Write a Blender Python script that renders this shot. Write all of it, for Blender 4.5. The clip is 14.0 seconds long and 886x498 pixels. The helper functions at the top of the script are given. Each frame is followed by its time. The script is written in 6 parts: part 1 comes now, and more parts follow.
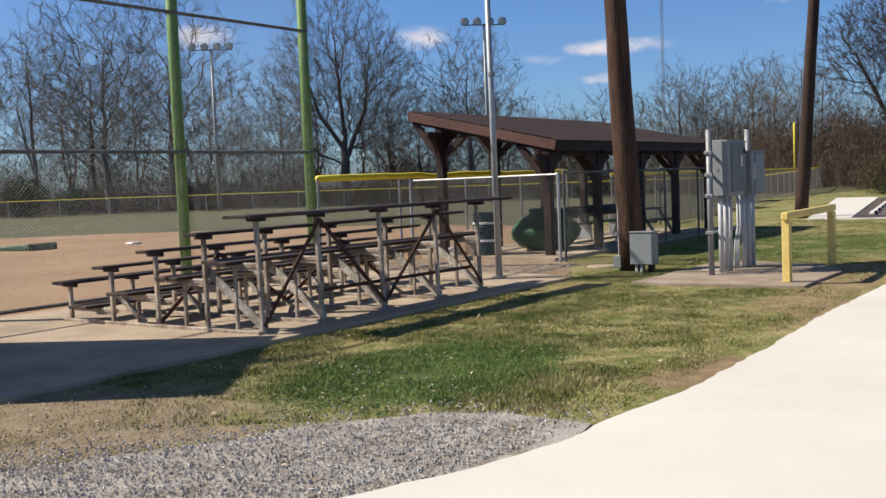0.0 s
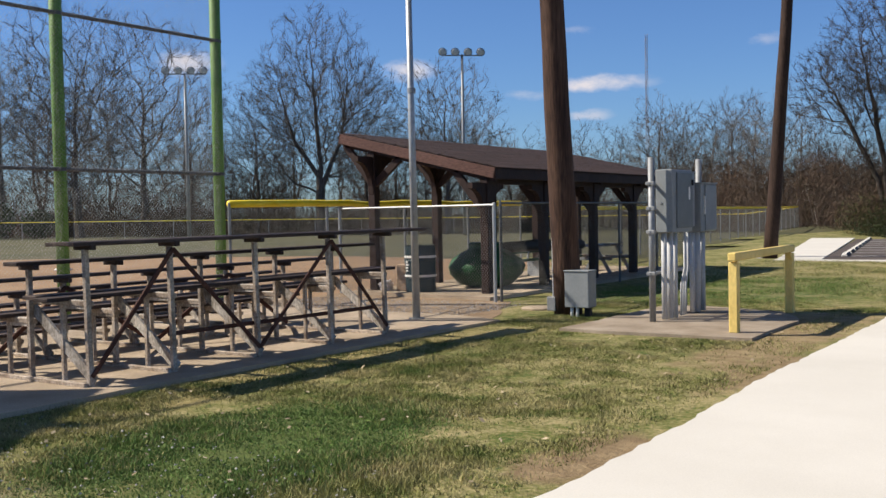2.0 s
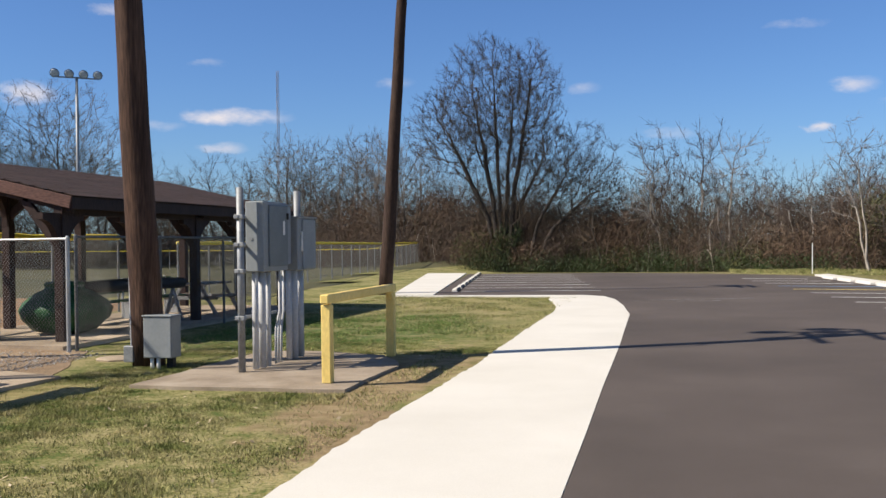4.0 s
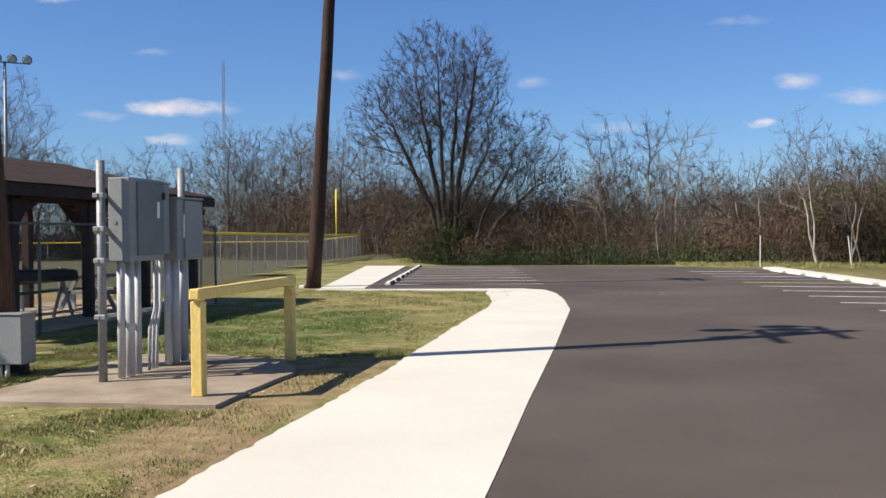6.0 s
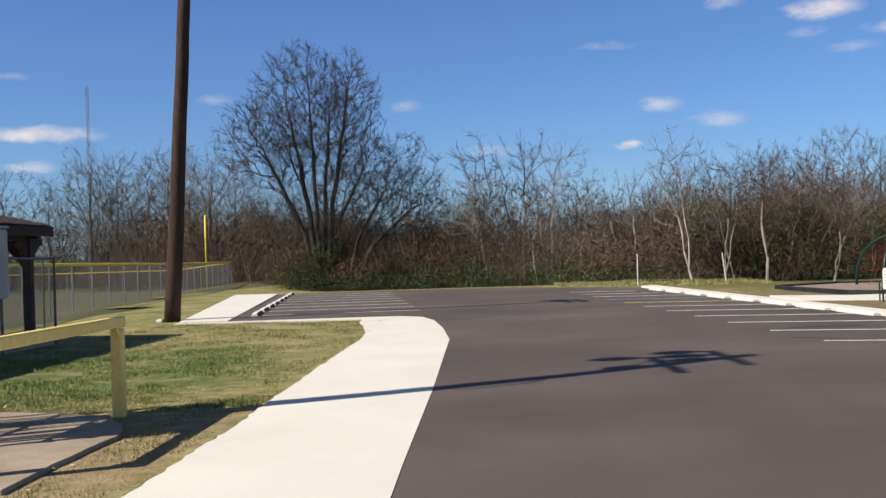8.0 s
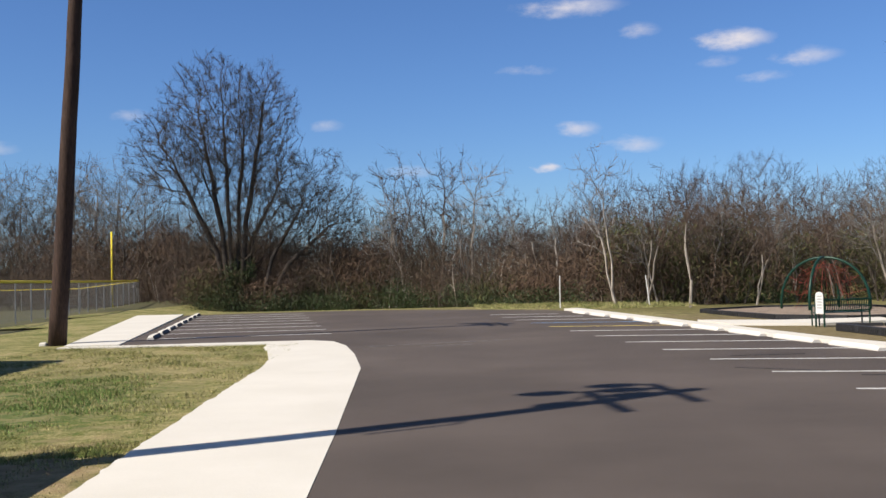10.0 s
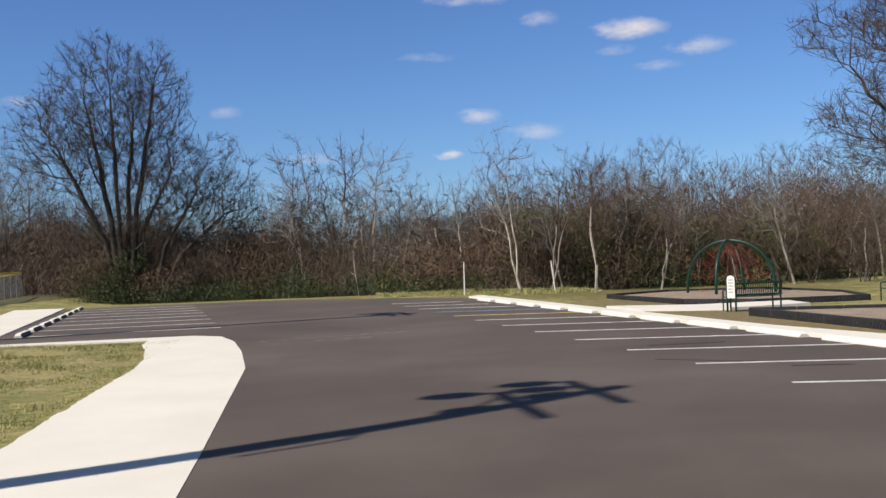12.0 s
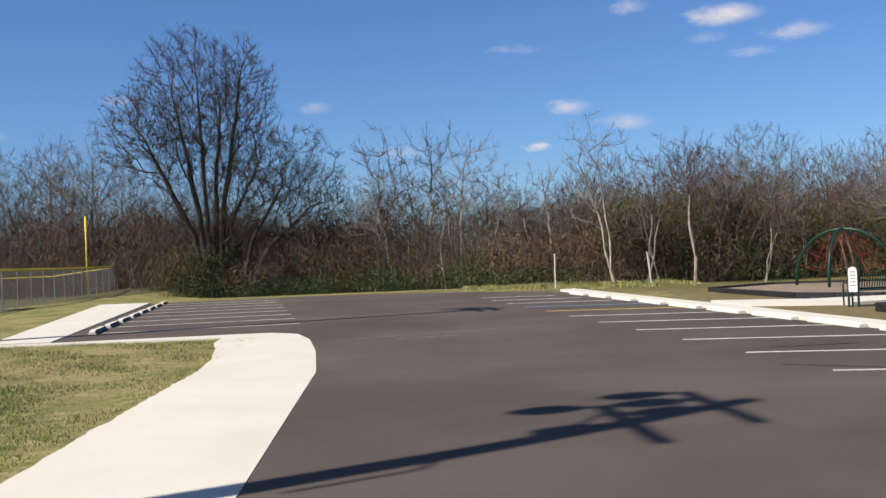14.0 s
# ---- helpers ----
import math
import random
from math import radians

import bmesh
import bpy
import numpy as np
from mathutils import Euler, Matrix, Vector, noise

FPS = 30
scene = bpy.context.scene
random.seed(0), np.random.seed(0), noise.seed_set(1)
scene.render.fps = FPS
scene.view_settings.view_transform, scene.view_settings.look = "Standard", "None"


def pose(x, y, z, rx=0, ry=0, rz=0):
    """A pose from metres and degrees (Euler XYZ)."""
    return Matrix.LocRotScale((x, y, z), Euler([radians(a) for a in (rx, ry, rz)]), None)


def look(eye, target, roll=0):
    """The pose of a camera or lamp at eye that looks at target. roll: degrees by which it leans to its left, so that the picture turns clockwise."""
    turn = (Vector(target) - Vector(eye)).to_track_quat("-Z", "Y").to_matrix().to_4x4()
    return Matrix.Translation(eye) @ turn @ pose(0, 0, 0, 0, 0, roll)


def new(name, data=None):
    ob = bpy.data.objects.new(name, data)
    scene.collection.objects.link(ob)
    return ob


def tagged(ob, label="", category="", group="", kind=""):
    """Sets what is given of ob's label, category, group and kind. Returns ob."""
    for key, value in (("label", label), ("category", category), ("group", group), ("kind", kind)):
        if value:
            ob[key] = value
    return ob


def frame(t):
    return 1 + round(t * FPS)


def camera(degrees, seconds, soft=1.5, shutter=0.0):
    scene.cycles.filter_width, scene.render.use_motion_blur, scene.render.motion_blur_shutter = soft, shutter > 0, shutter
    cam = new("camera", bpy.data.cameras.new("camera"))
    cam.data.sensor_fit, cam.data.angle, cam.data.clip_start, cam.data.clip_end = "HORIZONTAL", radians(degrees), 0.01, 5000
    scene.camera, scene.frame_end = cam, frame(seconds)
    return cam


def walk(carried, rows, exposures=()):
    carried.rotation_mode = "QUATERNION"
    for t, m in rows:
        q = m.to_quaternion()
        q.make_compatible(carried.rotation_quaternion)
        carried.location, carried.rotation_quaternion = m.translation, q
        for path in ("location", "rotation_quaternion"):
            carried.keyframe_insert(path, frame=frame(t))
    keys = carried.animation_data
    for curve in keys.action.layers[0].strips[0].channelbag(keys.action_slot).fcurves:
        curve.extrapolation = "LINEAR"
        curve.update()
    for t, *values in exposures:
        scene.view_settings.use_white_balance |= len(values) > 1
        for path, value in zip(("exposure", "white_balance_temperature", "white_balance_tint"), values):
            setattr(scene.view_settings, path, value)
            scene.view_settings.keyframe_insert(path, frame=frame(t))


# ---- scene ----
cam = camera(47.4, 14.0)
PATH = [
    (0, (-0.038, 0.513, 1.84), (-1.184, 2.146, 1.709), -2.4),
    (0.5, (-0.062, 1.065, 1.829), (-1.13, 2.753, 1.738), -3.5),
    (1, (-0.142, 1.698, 1.851), (-1.143, 3.427, 1.754), -3.7),
    (1.5, (-0.19, 2.384, 1.806), (-1.26, 4.072, 1.714), -3.1),
    (2, (-0.269, 2.914, 1.754), (-1.389, 4.57, 1.685), -1.1),
    (2.5, (-0.275, 3.453, 1.764), (-1.27, 5.187, 1.713), -0.9),
    (3, (-0.246, 4.029, 1.776), (-1.1, 5.837, 1.751), -1.3),
    (3.5, (-0.375, 4.676, 1.751), (-0.947, 6.593, 1.738), -0.4),
    (3.7, (-0.402, 4.691, 1.771), (-0.865, 6.636, 1.759), -0.7),
    (5.8, (-0.379, 6.75, 1.695), (-0.867, 8.69, 1.681), -1.4),
    (6, (-0.359, 6.944, 1.668), (-0.725, 8.91, 1.641), -0.6),
    (6.5, (-0.365, 7.438, 1.703), (-0.471, 9.435, 1.681), -0.3),
    (7, (-0.342, 7.937, 1.706), (-0.454, 9.933, 1.714), -1.9),
    (7.2, (-0.371, 8.051, 1.702), (-0.51, 10.046, 1.714), -2.1),
    (9.3, (-0.5, 10.097, 1.693), (-0.503, 12.096, 1.719), -2.0),
    (9.5, (-0.47, 10.25, 1.684), (-0.439, 12.25, 1.717), -2.3),
    (10, (-0.461, 10.721, 1.672), (-0.425, 12.72, 1.723), -1.4),
    (10.5, (-0.439, 11.07, 1.702), (-0.311, 13.065, 1.726), -1.7),
    (11, (-0.343, 11.564, 1.685), (-0.186, 13.558, 1.69), -2.9),
    (11.5, (-0.364, 12.101, 1.638), (-0.248, 14.098, 1.647), -1.7),
    (12, (-0.275, 12.424, 1.668), (-0.049, 14.411, 1.688), -2.1),
    (12.5, (-0.178, 12.889, 1.68), (0.074, 14.873, 1.712), -1.8),
    (13, (-0.145, 13.27, 1.675), (0.18, 15.243, 1.701), -0.7),
    (13.5, (-0.109, 13.676, 1.651), (0.197, 15.652, 1.681), -1.6),
    (14, (-0.12, 14.179, 1.648), (-0.069, 16.179, 1.66), -2.4),
]
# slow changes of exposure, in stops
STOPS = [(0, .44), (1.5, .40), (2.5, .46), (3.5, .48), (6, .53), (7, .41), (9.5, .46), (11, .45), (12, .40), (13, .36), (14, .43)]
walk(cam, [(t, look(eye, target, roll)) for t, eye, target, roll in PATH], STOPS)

# ---------------------------------------------------------------- world, sun
SUN_AZ = math.atan2(1.0, 0.535)          # the way the shadows point, from +y towards +x
SUN_EL = radians(42.5)

world = bpy.data.worlds.new("sky")
scene.world = world
world.use_nodes = True
wn, wl = world.node_tree.nodes, world.node_tree.links
wn.clear()


def wnode(kind, **kw):
    n = wn.new(kind)
    for k, v in kw.items():
        if k == "op":
            n.operation = v
        elif k == "clamp":
            n.use_clamp = v
        else:
            n.inputs[int(k[1:])].default_value = v
    return n


sky = wn.new("ShaderNodeTexSky")
sky.sky_type = "NISHITA"
sky.sun_disc = False
sky.sun_elevation = SUN_EL
sky.sun_rotation = SUN_AZ + math.pi
sky.air_density, sky.dust_density, sky.ozone_density = 1.0, 0.35, 1.0
sky.altitude = 100
# small fair-weather clouds: azimuth, elevation, half width, half height (degrees), density
CLOUDS = [(8.8, 8.0, 1.5, .5, .75), (11.9, 7.0, 1.9, .55, .7), (7.2, 5.9, .9, .32, 1), (17.4, 12.3, 2.6, .7, 1),
          (21.2, 11.1, 2.1, .6, .7), (19.0, 10.2, 1.6, .35, .45), (16.7, 11.2, 1.3, .4, .4), (6.1, 11.3, 1.8, .3, .4),
          (-16, 9, 1.3, .4, .4), (-5.4, 8.5, 1.1, .4, .5), (-.5, 5.9, 2.0, .4, .45), (12.5, 13.2, 1.2, .5, .6),
          (-25, 7.1, 3.6, .55, 1), (-35.7, 8.1, 1.8, .75, 1), (-25.7, 5.4, 1.6, .35, .8), (-31.5, 12.6, 1.5, .35, .6),
          (-26.3, 10, 1.1, .3, .4), (-47.8, 8.5, 2.0, .9, 1), (8.5, 14.6, 3.6, .6, .8), (-29, 6.6, 1.6, .4, .5)]
geo = wn.new("ShaderNodeTexCoord")
sep = wn.new("ShaderNodeSeparateXYZ")
wl.new(geo.outputs["Generated"], sep.inputs[0])
az = wnode("ShaderNodeMath", op="ARCTAN2")
wl.new(sep.outputs[0], az.inputs[0]), wl.new(sep.outputs[1], az.inputs[1])
el = wnode("ShaderNodeMath", op="ARCSINE")
wl.new(sep.outputs[2], el.inputs[0])
puff = wn.new("ShaderNodeTexNoise")
puff.inputs["Scale"].default_value, puff.inputs["Detail"].default_value, puff.inputs["Roughness"].default_value = 34, 8, 0.62
stretch = wnode("ShaderNodeVectorMath", op="MULTIPLY")
stretch.inputs[1].default_value = (1, 1, 2.2)
wl.new(geo.outputs["Generated"], stretch.inputs[0]), wl.new(stretch.outputs[0], puff.inputs["Vector"])
torn = wn.new("ShaderNodeSeparateColor")
wl.new(puff.outputs["Color"], torn.inputs[0])
az2 = wnode("ShaderNodeMath", op="MULTIPLY_ADD", i1=.032); wl.new(torn.outputs[0], az2.inputs[0])
az1 = wnode("ShaderNodeMath", op="SUBTRACT", i1=.016); wl.new(az.outputs[0], az1.inputs[0]), wl.new(az1.outputs[0], az2.inputs[2])
el2 = wnode("ShaderNodeMath", op="MULTIPLY_ADD", i1=.012); wl.new(torn.outputs[1], el2.inputs[0])
el1 = wnode("ShaderNodeMath", op="SUBTRACT", i1=.006); wl.new(el.outputs[0], el1.inputs[0]), wl.new(el1.outputs[0], el2.inputs[2])
total = None
for a, e, w, h, d in CLOUDS:
    u = wnode("ShaderNodeMath", op="SUBTRACT", i1=radians(a)); wl.new(az2.outputs[0], u.inputs[0])
    u2 = wnode("ShaderNodeMath", op="DIVIDE", i1=radians(w)); wl.new(u.outputs[0], u2.inputs[0])
    v = wnode("ShaderNodeMath", op="SUBTRACT", i1=radians(e)); wl.new(el2.outputs[0], v.inputs[0])
    v2 = wnode("ShaderNodeMath", op="DIVIDE", i1=radians(h)); wl.new(v.outputs[0], v2.inputs[0])
    uu = wnode("ShaderNodeMath", op="MULTIPLY"); wl.new(u2.outputs[0], uu.inputs[0]), wl.new(u2.outputs[0], uu.inputs[1])
    vv = wnode("ShaderNodeMath", op="MULTIPLY_ADD"); wl.new(v2.outputs[0], vv.inputs[0]), wl.new(v2.outputs[0], vv.inputs[1]), wl.new(uu.outputs[0], vv.inputs[2])
    fall = wnode("ShaderNodeMath", op="MULTIPLY_ADD", i1=-d, i2=d); wl.new(vv.outputs[0], fall.inputs[0])
    top = wnode("ShaderNodeMath", op="MAXIMUM", i1=0.0); wl.new(fall.outputs[0], top.inputs[0])
    if total:
        s = wnode("ShaderNodeMath", op="MAXIMUM"); wl.new(total.outputs[0], s.inputs[0]), wl.new(top.outputs[0], s.inputs[1])
        total = s
    else:
        total = top
n0 = wnode("ShaderNodeMath", op="MULTIPLY_ADD", i1=0.34)
wl.new(total.outputs[0], n0.inputs[0]), wl.new(puff.outputs["Fac"], n0.inputs[2])
n1 = wnode("ShaderNodeMath", op="MULTIPLY_ADD", i1=1.8, i2=-.82, clamp=True)
wl.new(n0.outputs[0], n1.inputs[0])
mask = wnode("ShaderNodeMath", op="MULTIPLY", clamp=True)
wl.new(total.outputs[0], mask.inputs[0]), wl.new(n1.outputs[0], mask.inputs[1])
mask2 = wnode("ShaderNodeMath", op="MULTIPLY", i1=1.25, clamp=True)
wl.new(mask.outputs[0], mask2.inputs[0])
tint = wn.new("ShaderNodeMix"); tint.data_type = "RGBA"
deep = wn.new("ShaderNodeVectorMath")
deep.operation = "MULTIPLY"
high = wn.new("ShaderNodeMapRange")
high.interpolation_type = "SMOOTHSTEP"
high.inputs[1].default_value, high.inputs[2].default_value = radians(22), radians(48)
wl.new(el.outputs[0], high.inputs[0])
depth = wn.new("ShaderNodeMix"); depth.data_type = "RGBA"
depth.inputs[6].default_value, depth.inputs[7].default_value = (0.67, 0.98, 1.50, 1), (.90, .84, .84, 1)
wl.new(high.outputs[0], depth.inputs[0]), wl.new(depth.outputs[2], deep.inputs[1])
wl.new(sky.outputs[0], deep.inputs[0])
wl.new(mask2.outputs[0], tint.inputs[0]), wl.new(deep.outputs[0], tint.inputs[6])
tint.inputs[7].default_value = (10.0, 9.5, 10.0, 1)
bg = wn.new("ShaderNodeBackground")
bg.inputs["Strength"].default_value = 0.058
wl.new(tint.outputs[2], bg.inputs["Color"])
wo = wn.new("ShaderNodeOutputWorld")
wl.new(bg.outputs[0], wo.inputs[0])

sun = new("sun", bpy.data.lights.new("sun", "SUN"))
sun.data.energy, sun.data.angle, sun.data.color = 5.0, radians(0.53), (1.0, 0.905, 0.775)
sun_way = Vector((math.sin(SUN_AZ) * math.cos(SUN_EL), math.cos(SUN_AZ) * math.cos(SUN_EL), -math.sin(SUN_EL)))
sun.matrix_world = Matrix.Translation((-30, -20, 40)) @ sun_way.to_track_quat("-Z", "Y").to_matrix().to_4x4()


# ---------------------------------------------------------------- materials
def material(name, colours, scale=4.0, fine=40.0, rough=0.8, metal=0.0, bump=0.2, world_space=False, stretch=(1, 1, 1), fine_mix=0.35,
             detail=5, per_object=0.0, per_island=0.0, spec=0.3, trans=0.0, bump_size=0.02):
    """A surface of two or three colours blended by noise at a large and a fine size, with fine relief."""
    m = bpy.data.materials.new(name)
    m.use_nodes = True
    nt = m.node_tree
    nd, ln = nt.nodes, nt.links
    bsdf = nd["Principled BSDF"]
    bsdf.inputs["Roughness"].default_value, bsdf.inputs["Metallic"].default_value = rough, metal
    bsdf.inputs["Specular IOR Level"].default_value = spec
    if world_space:
        src = nd.new("ShaderNodeNewGeometry").outputs["Position"]
    else:
        src = nd.new("ShaderNodeTexCoord").outputs["Object"]
    mp = nd.new("ShaderNodeMapping")
    mp.inputs["Scale"].default_value = stretch
    ln.new(src, mp.inputs["Vector"])
    big = nd.new("ShaderNodeTexNoise")
    big.inputs["Scale"].default_value, big.inputs["Detail"].default_value, big.inputs["Roughness"].default_value = scale, detail, 0.6
    ln.new(mp.outputs[0], big.inputs["Vector"])
    ramp = nd.new("ShaderNodeValToRGB")
    el_ = ramp.color_ramp.elements
    n = len(colours)
    for i, c in enumerate(colours):
        e = el_[i] if i < 2 else el_.new(0.5)
        e.position = 0.32 + 0.36 * i / max(1, n - 1)
        e.color = (*c, 1)
    ln.new(big.outputs["Fac"], ramp.inputs[0])
    sm = nd.new("ShaderNodeTexNoise")
    sm.inputs["Scale"].default_value, sm.inputs["Detail"].default_value = fine, 3
    ln.new(mp.outputs[0], sm.inputs["Vector"])
    fr = nd.new("ShaderNodeMapRange")
    fr.inputs[1].default_value, fr.inputs[2].default_value = 0.3, 0.7
    fr.inputs[3].default_value, fr.inputs[4].default_value = 1 - fine_mix, 1 + fine_mix
    ln.new(sm.outputs["Fac"], fr.inputs[0])
    val = fr.outputs[0]
    if per_object or per_island:
        oi = nd.new("ShaderNodeObjectInfo").outputs["Random"] if per_object else nd.new("ShaderNodeNewGeometry").outputs["Random Per Island"]
        k = per_object or per_island
        rr = nd.new("ShaderNodeMapRange")
        rr.inputs[3].default_value, rr.inputs[4].default_value = 1 - k, 1 + k
        ln.new(oi, rr.inputs[0])
        mm = nd.new("ShaderNodeMath"); mm.operation = "MULTIPLY"
        ln.new(val, mm.inputs[0]), ln.new(rr.outputs[0], mm.inputs[1])
        val = mm.outputs[0]
    mul = nd.new("ShaderNodeVectorMath"); mul.operation = "SCALE"
    ln.new(ramp.outputs[0], mul.inputs[0]), ln.new(val, mul.inputs["Scale"])
    ln.new(mul.outputs[0], bsdf.inputs["Base Color"])
    if bump:
        bp = nd.new("ShaderNodeBump")
        bp.inputs["Strength"].default_value, bp.inputs["Distance"].default_value = bump, bump_size
        ln.new(sm.outputs["Fac"], bp.inputs["Height"])
        ln.new(bp.outputs[0], bsdf.inputs["Normal"])
    return m


def blend_zone(m, colours, scale, centre, radius, ragged=0.5, mix=1.0):
    """Grows a patch of another growth into a ground material, an oval with a ragged rim."""
    nd, ln = m.node_tree.nodes, m.node_tree.links
    bsdf = nd["Principled BSDF"]
    old = bsdf.inputs["Base Color"].links[0].from_socket
    pos = nd.new("ShaderNodeNewGeometry").outputs["Position"]
    sub = nd.new("ShaderNodeVectorMath"); sub.operation = "SUBTRACT"; sub.inputs[1].default_value = (*centre, 0)
    ln.new(pos, sub.inputs[0])
    dv = nd.new("ShaderNodeVectorMath"); dv.operation = "DIVIDE"; dv.inputs[1].default_value = (*radius, 1)
    ln.new(sub.outputs[0], dv.inputs[0])
    lg = nd.new("ShaderNodeVectorMath"); lg.operation = "LENGTH"; ln.new(dv.outputs[0], lg.inputs[0])
    nz = nd.new("ShaderNodeTexNoise"); nz.inputs["Scale"].default_value, nz.inputs["Detail"].default_value = 2.2, 7
    ln.new(pos, nz.inputs["Vector"])
    ad = nd.new("ShaderNodeMath"); ad.operation = "MULTIPLY_ADD"; ad.inputs[1].default_value = ragged * 4
    ln.new(nz.outputs["Fac"], ad.inputs[0]); ln.new(lg.outputs["Value"], ad.inputs[2])
    mr = nd.new("ShaderNodeMapRange"); mr.inputs[1].default_value, mr.inputs[2].default_value = 0.75 + ragged * 2, 1.15 + ragged * 2
    mr.inputs[3].default_value, mr.inputs[4].default_value = mix, 0
    ln.new(ad.outputs[0], mr.inputs[0])
    n2 = nd.new("ShaderNodeTexNoise"); n2.inputs["Scale"].default_value, n2.inputs["Detail"].default_value = scale, 6
    ln.new(pos, n2.inputs["Vector"])
    rp = nd.new("ShaderNodeValToRGB")
    rp.color_ramp.elements[0].position, rp.color_ramp.elements[1].position = 0.35, 0.65
    rp.color_ramp.elements[0].color, rp.color_ramp.elements[1].color = (*colours[0], 1), (*colours[1], 1)
    ln.new(n2.outputs["Fac"], rp.inputs[0])
    mx = nd.new("ShaderNodeMix"); mx.data_type = "RGBA"
    ln.new(mr.outputs[0], mx.inputs[0]), ln.new(old, mx.inputs[6]), ln.new(rp.outputs[0], mx.inputs[7])
    ln.new(mx.outputs[2], bsdf.inputs["Base Color"])


def turf(name, colours):
    """Late-winter lawn: green tussocks, straw thatch and bare specks, mixed at three sizes."""
    m = bpy.data.materials.new(name)
    m.use_nodes = True
    nd, ln = m.node_tree.nodes, m.node_tree.links
    bsdf = nd["Principled BSDF"]
    bsdf.inputs["Roughness"].default_value, bsdf.inputs["Specular IOR Level"].default_value = .95, .2
    pos = nd.new("ShaderNodeNewGeometry").outputs["Position"]
    total = None
    for scale, detail, weight in ((.55, 4, .34), (3.6, 5, .40), (21, 4, .42)):
        nz = nd.new("ShaderNodeTexNoise")
        nz.inputs["Scale"].default_value, nz.inputs["Detail"].default_value, nz.inputs["Roughness"].default_value = scale, detail, .62
        ln.new(pos, nz.inputs["Vector"])
        ma = nd.new("ShaderNodeMath"); ma.operation = "MULTIPLY_ADD"; ma.inputs[1].default_value = weight
        ln.new(nz.outputs["Fac"], ma.inputs[0])
        ma.inputs[2].default_value = 0
        if total:
            ln.new(total, ma.inputs[2])
        total = ma.outputs[0]
    ramp = nd.new("ShaderNodeValToRGB")
    el_ = ramp.color_ramp.elements
    for i, c in enumerate(colours):
        e = el_[i] if i < 2 else el_.new(.6)
        e.position, e.color = .485 + .195 * i / (len(colours) - 1), (*c, 1)
    ln.new(total, ramp.inputs[0])
    ln.new(ramp.outputs[0], bsdf.inputs["Base Color"])
    bp = nd.new("ShaderNodeBump")
    bp.inputs["Strength"].default_value, bp.inputs["Distance"].default_value = .9, .03
    ln.new(nz.outputs["Fac"], bp.inputs["Height"]), ln.new(bp.outputs[0], bsdf.inputs["Normal"])
    return m


M = {}
M["grass_soil"] = turf("grass_soil", [(.075, .115, .024), (.165, .165, .052), (.285, .24, .100), (.38, .32, .165)])
M["outfield"] = material("outfield", [(.058, .064, .028), (.105, .095, .046)], 0.15, 9, .95, bump=.2, world_space=True, detail=8)
M["infield"] = material("infield_dirt", [(.245, .152, .083), (.32, .21, .12)], 0.35, 20, .95, bump=.2, world_space=True, fine_mix=.12)
M["dirt"] = material("bare_dirt", [(.22, .15, .09), (.32, .235, .15)], 1.2, 35, .95, bump=.6, world_space=True, detail=8)
M["gravel"] = material("gravel_bed", [(.20, .17, .135), (.34, .31, .275), (.42, .40, .375)], 3, 55, .9, bump=.8, world_space=True)
M["stone"] = material("gravel_stone", [(.27, .25, .23), (.47, .45, .425)], 9, 60, .85, bump=.2, per_island=.3, world_space=True)
M["asphalt"] = material("asphalt", [(.066, .053, .045), (.086, .069, .059), (.108, .088, .076)], 0.22, 160, .82, bump=.35, world_space=True, fine_mix=.28, detail=6, bump_size=.006, spec=.35)
M["concrete"] = material("new_concrete", [(.595, .57, .515), (.66, .635, .58)], 0.5, 90, .8, bump=.12, world_space=True, fine_mix=.05, bump_size=.004)
M["old_concrete"] = material("old_concrete", [(.32, .25, .175), (.52, .42, .31)], 0.8, 60, .88, bump=.25, world_space=True, fine_mix=.15, detail=8)
M["slab"] = material("stained_slab_concrete", [(.21, .165, .118), (.30, .245, .185), (.38, .32, .25)], 1.3, 60, .88, bump=.25, world_space=True, fine_mix=.15, detail=9)
M["line"] = material("line_paint", [(.42, .42, .41), (.62, .62, .60)], 3, 60, .7, bump=.1, world_space=True, fine_mix=.2)
M["line_yellow"] = material("yellow_line_paint", [(.55, .42, .08), (.62, .5, .14)], 3, 60, .7, bump=.1, world_space=True)
M["line_blue"] = material("blue_line_paint", [(.10, .22, .42), (.14, .3, .5)], 3, 60, .7, bump=.1, world_space=True)
M["tar"] = material("fresh_tar", [(.02, .019, .018), (.035, .033, .032)], 3, 60, .6, bump=.1, world_space=True)
M["chalk"] = material("scuff_chalk", [(.12, .115, .11), (.3, .29, .28)], 5, 60, .8, bump=.1, world_space=True)
M["pole"] = material("creosote_wood", [(.028, .014, .010), (.062, .033, .022), (.098, .055, .037)], 5, 40, .85, bump=.5, stretch=(1, 1, .08), detail=6)
M["pole_far"] = material("weathered_pole_wood", [(.030, .017, .013), (.062, .037, .027)], 5, 40, .85, bump=.5, stretch=(1, 1, .08), detail=6)
# shade under the shelter roof is put into this paint and the roof deck
M["brown"] = material("shaded_brown_paint", [(.022, .011, .009), (.036, .018, .014)], 3, 30, .7, bump=.2, stretch=(1, 1, .3))
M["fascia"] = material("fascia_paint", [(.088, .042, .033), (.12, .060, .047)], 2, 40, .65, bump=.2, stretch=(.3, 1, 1))
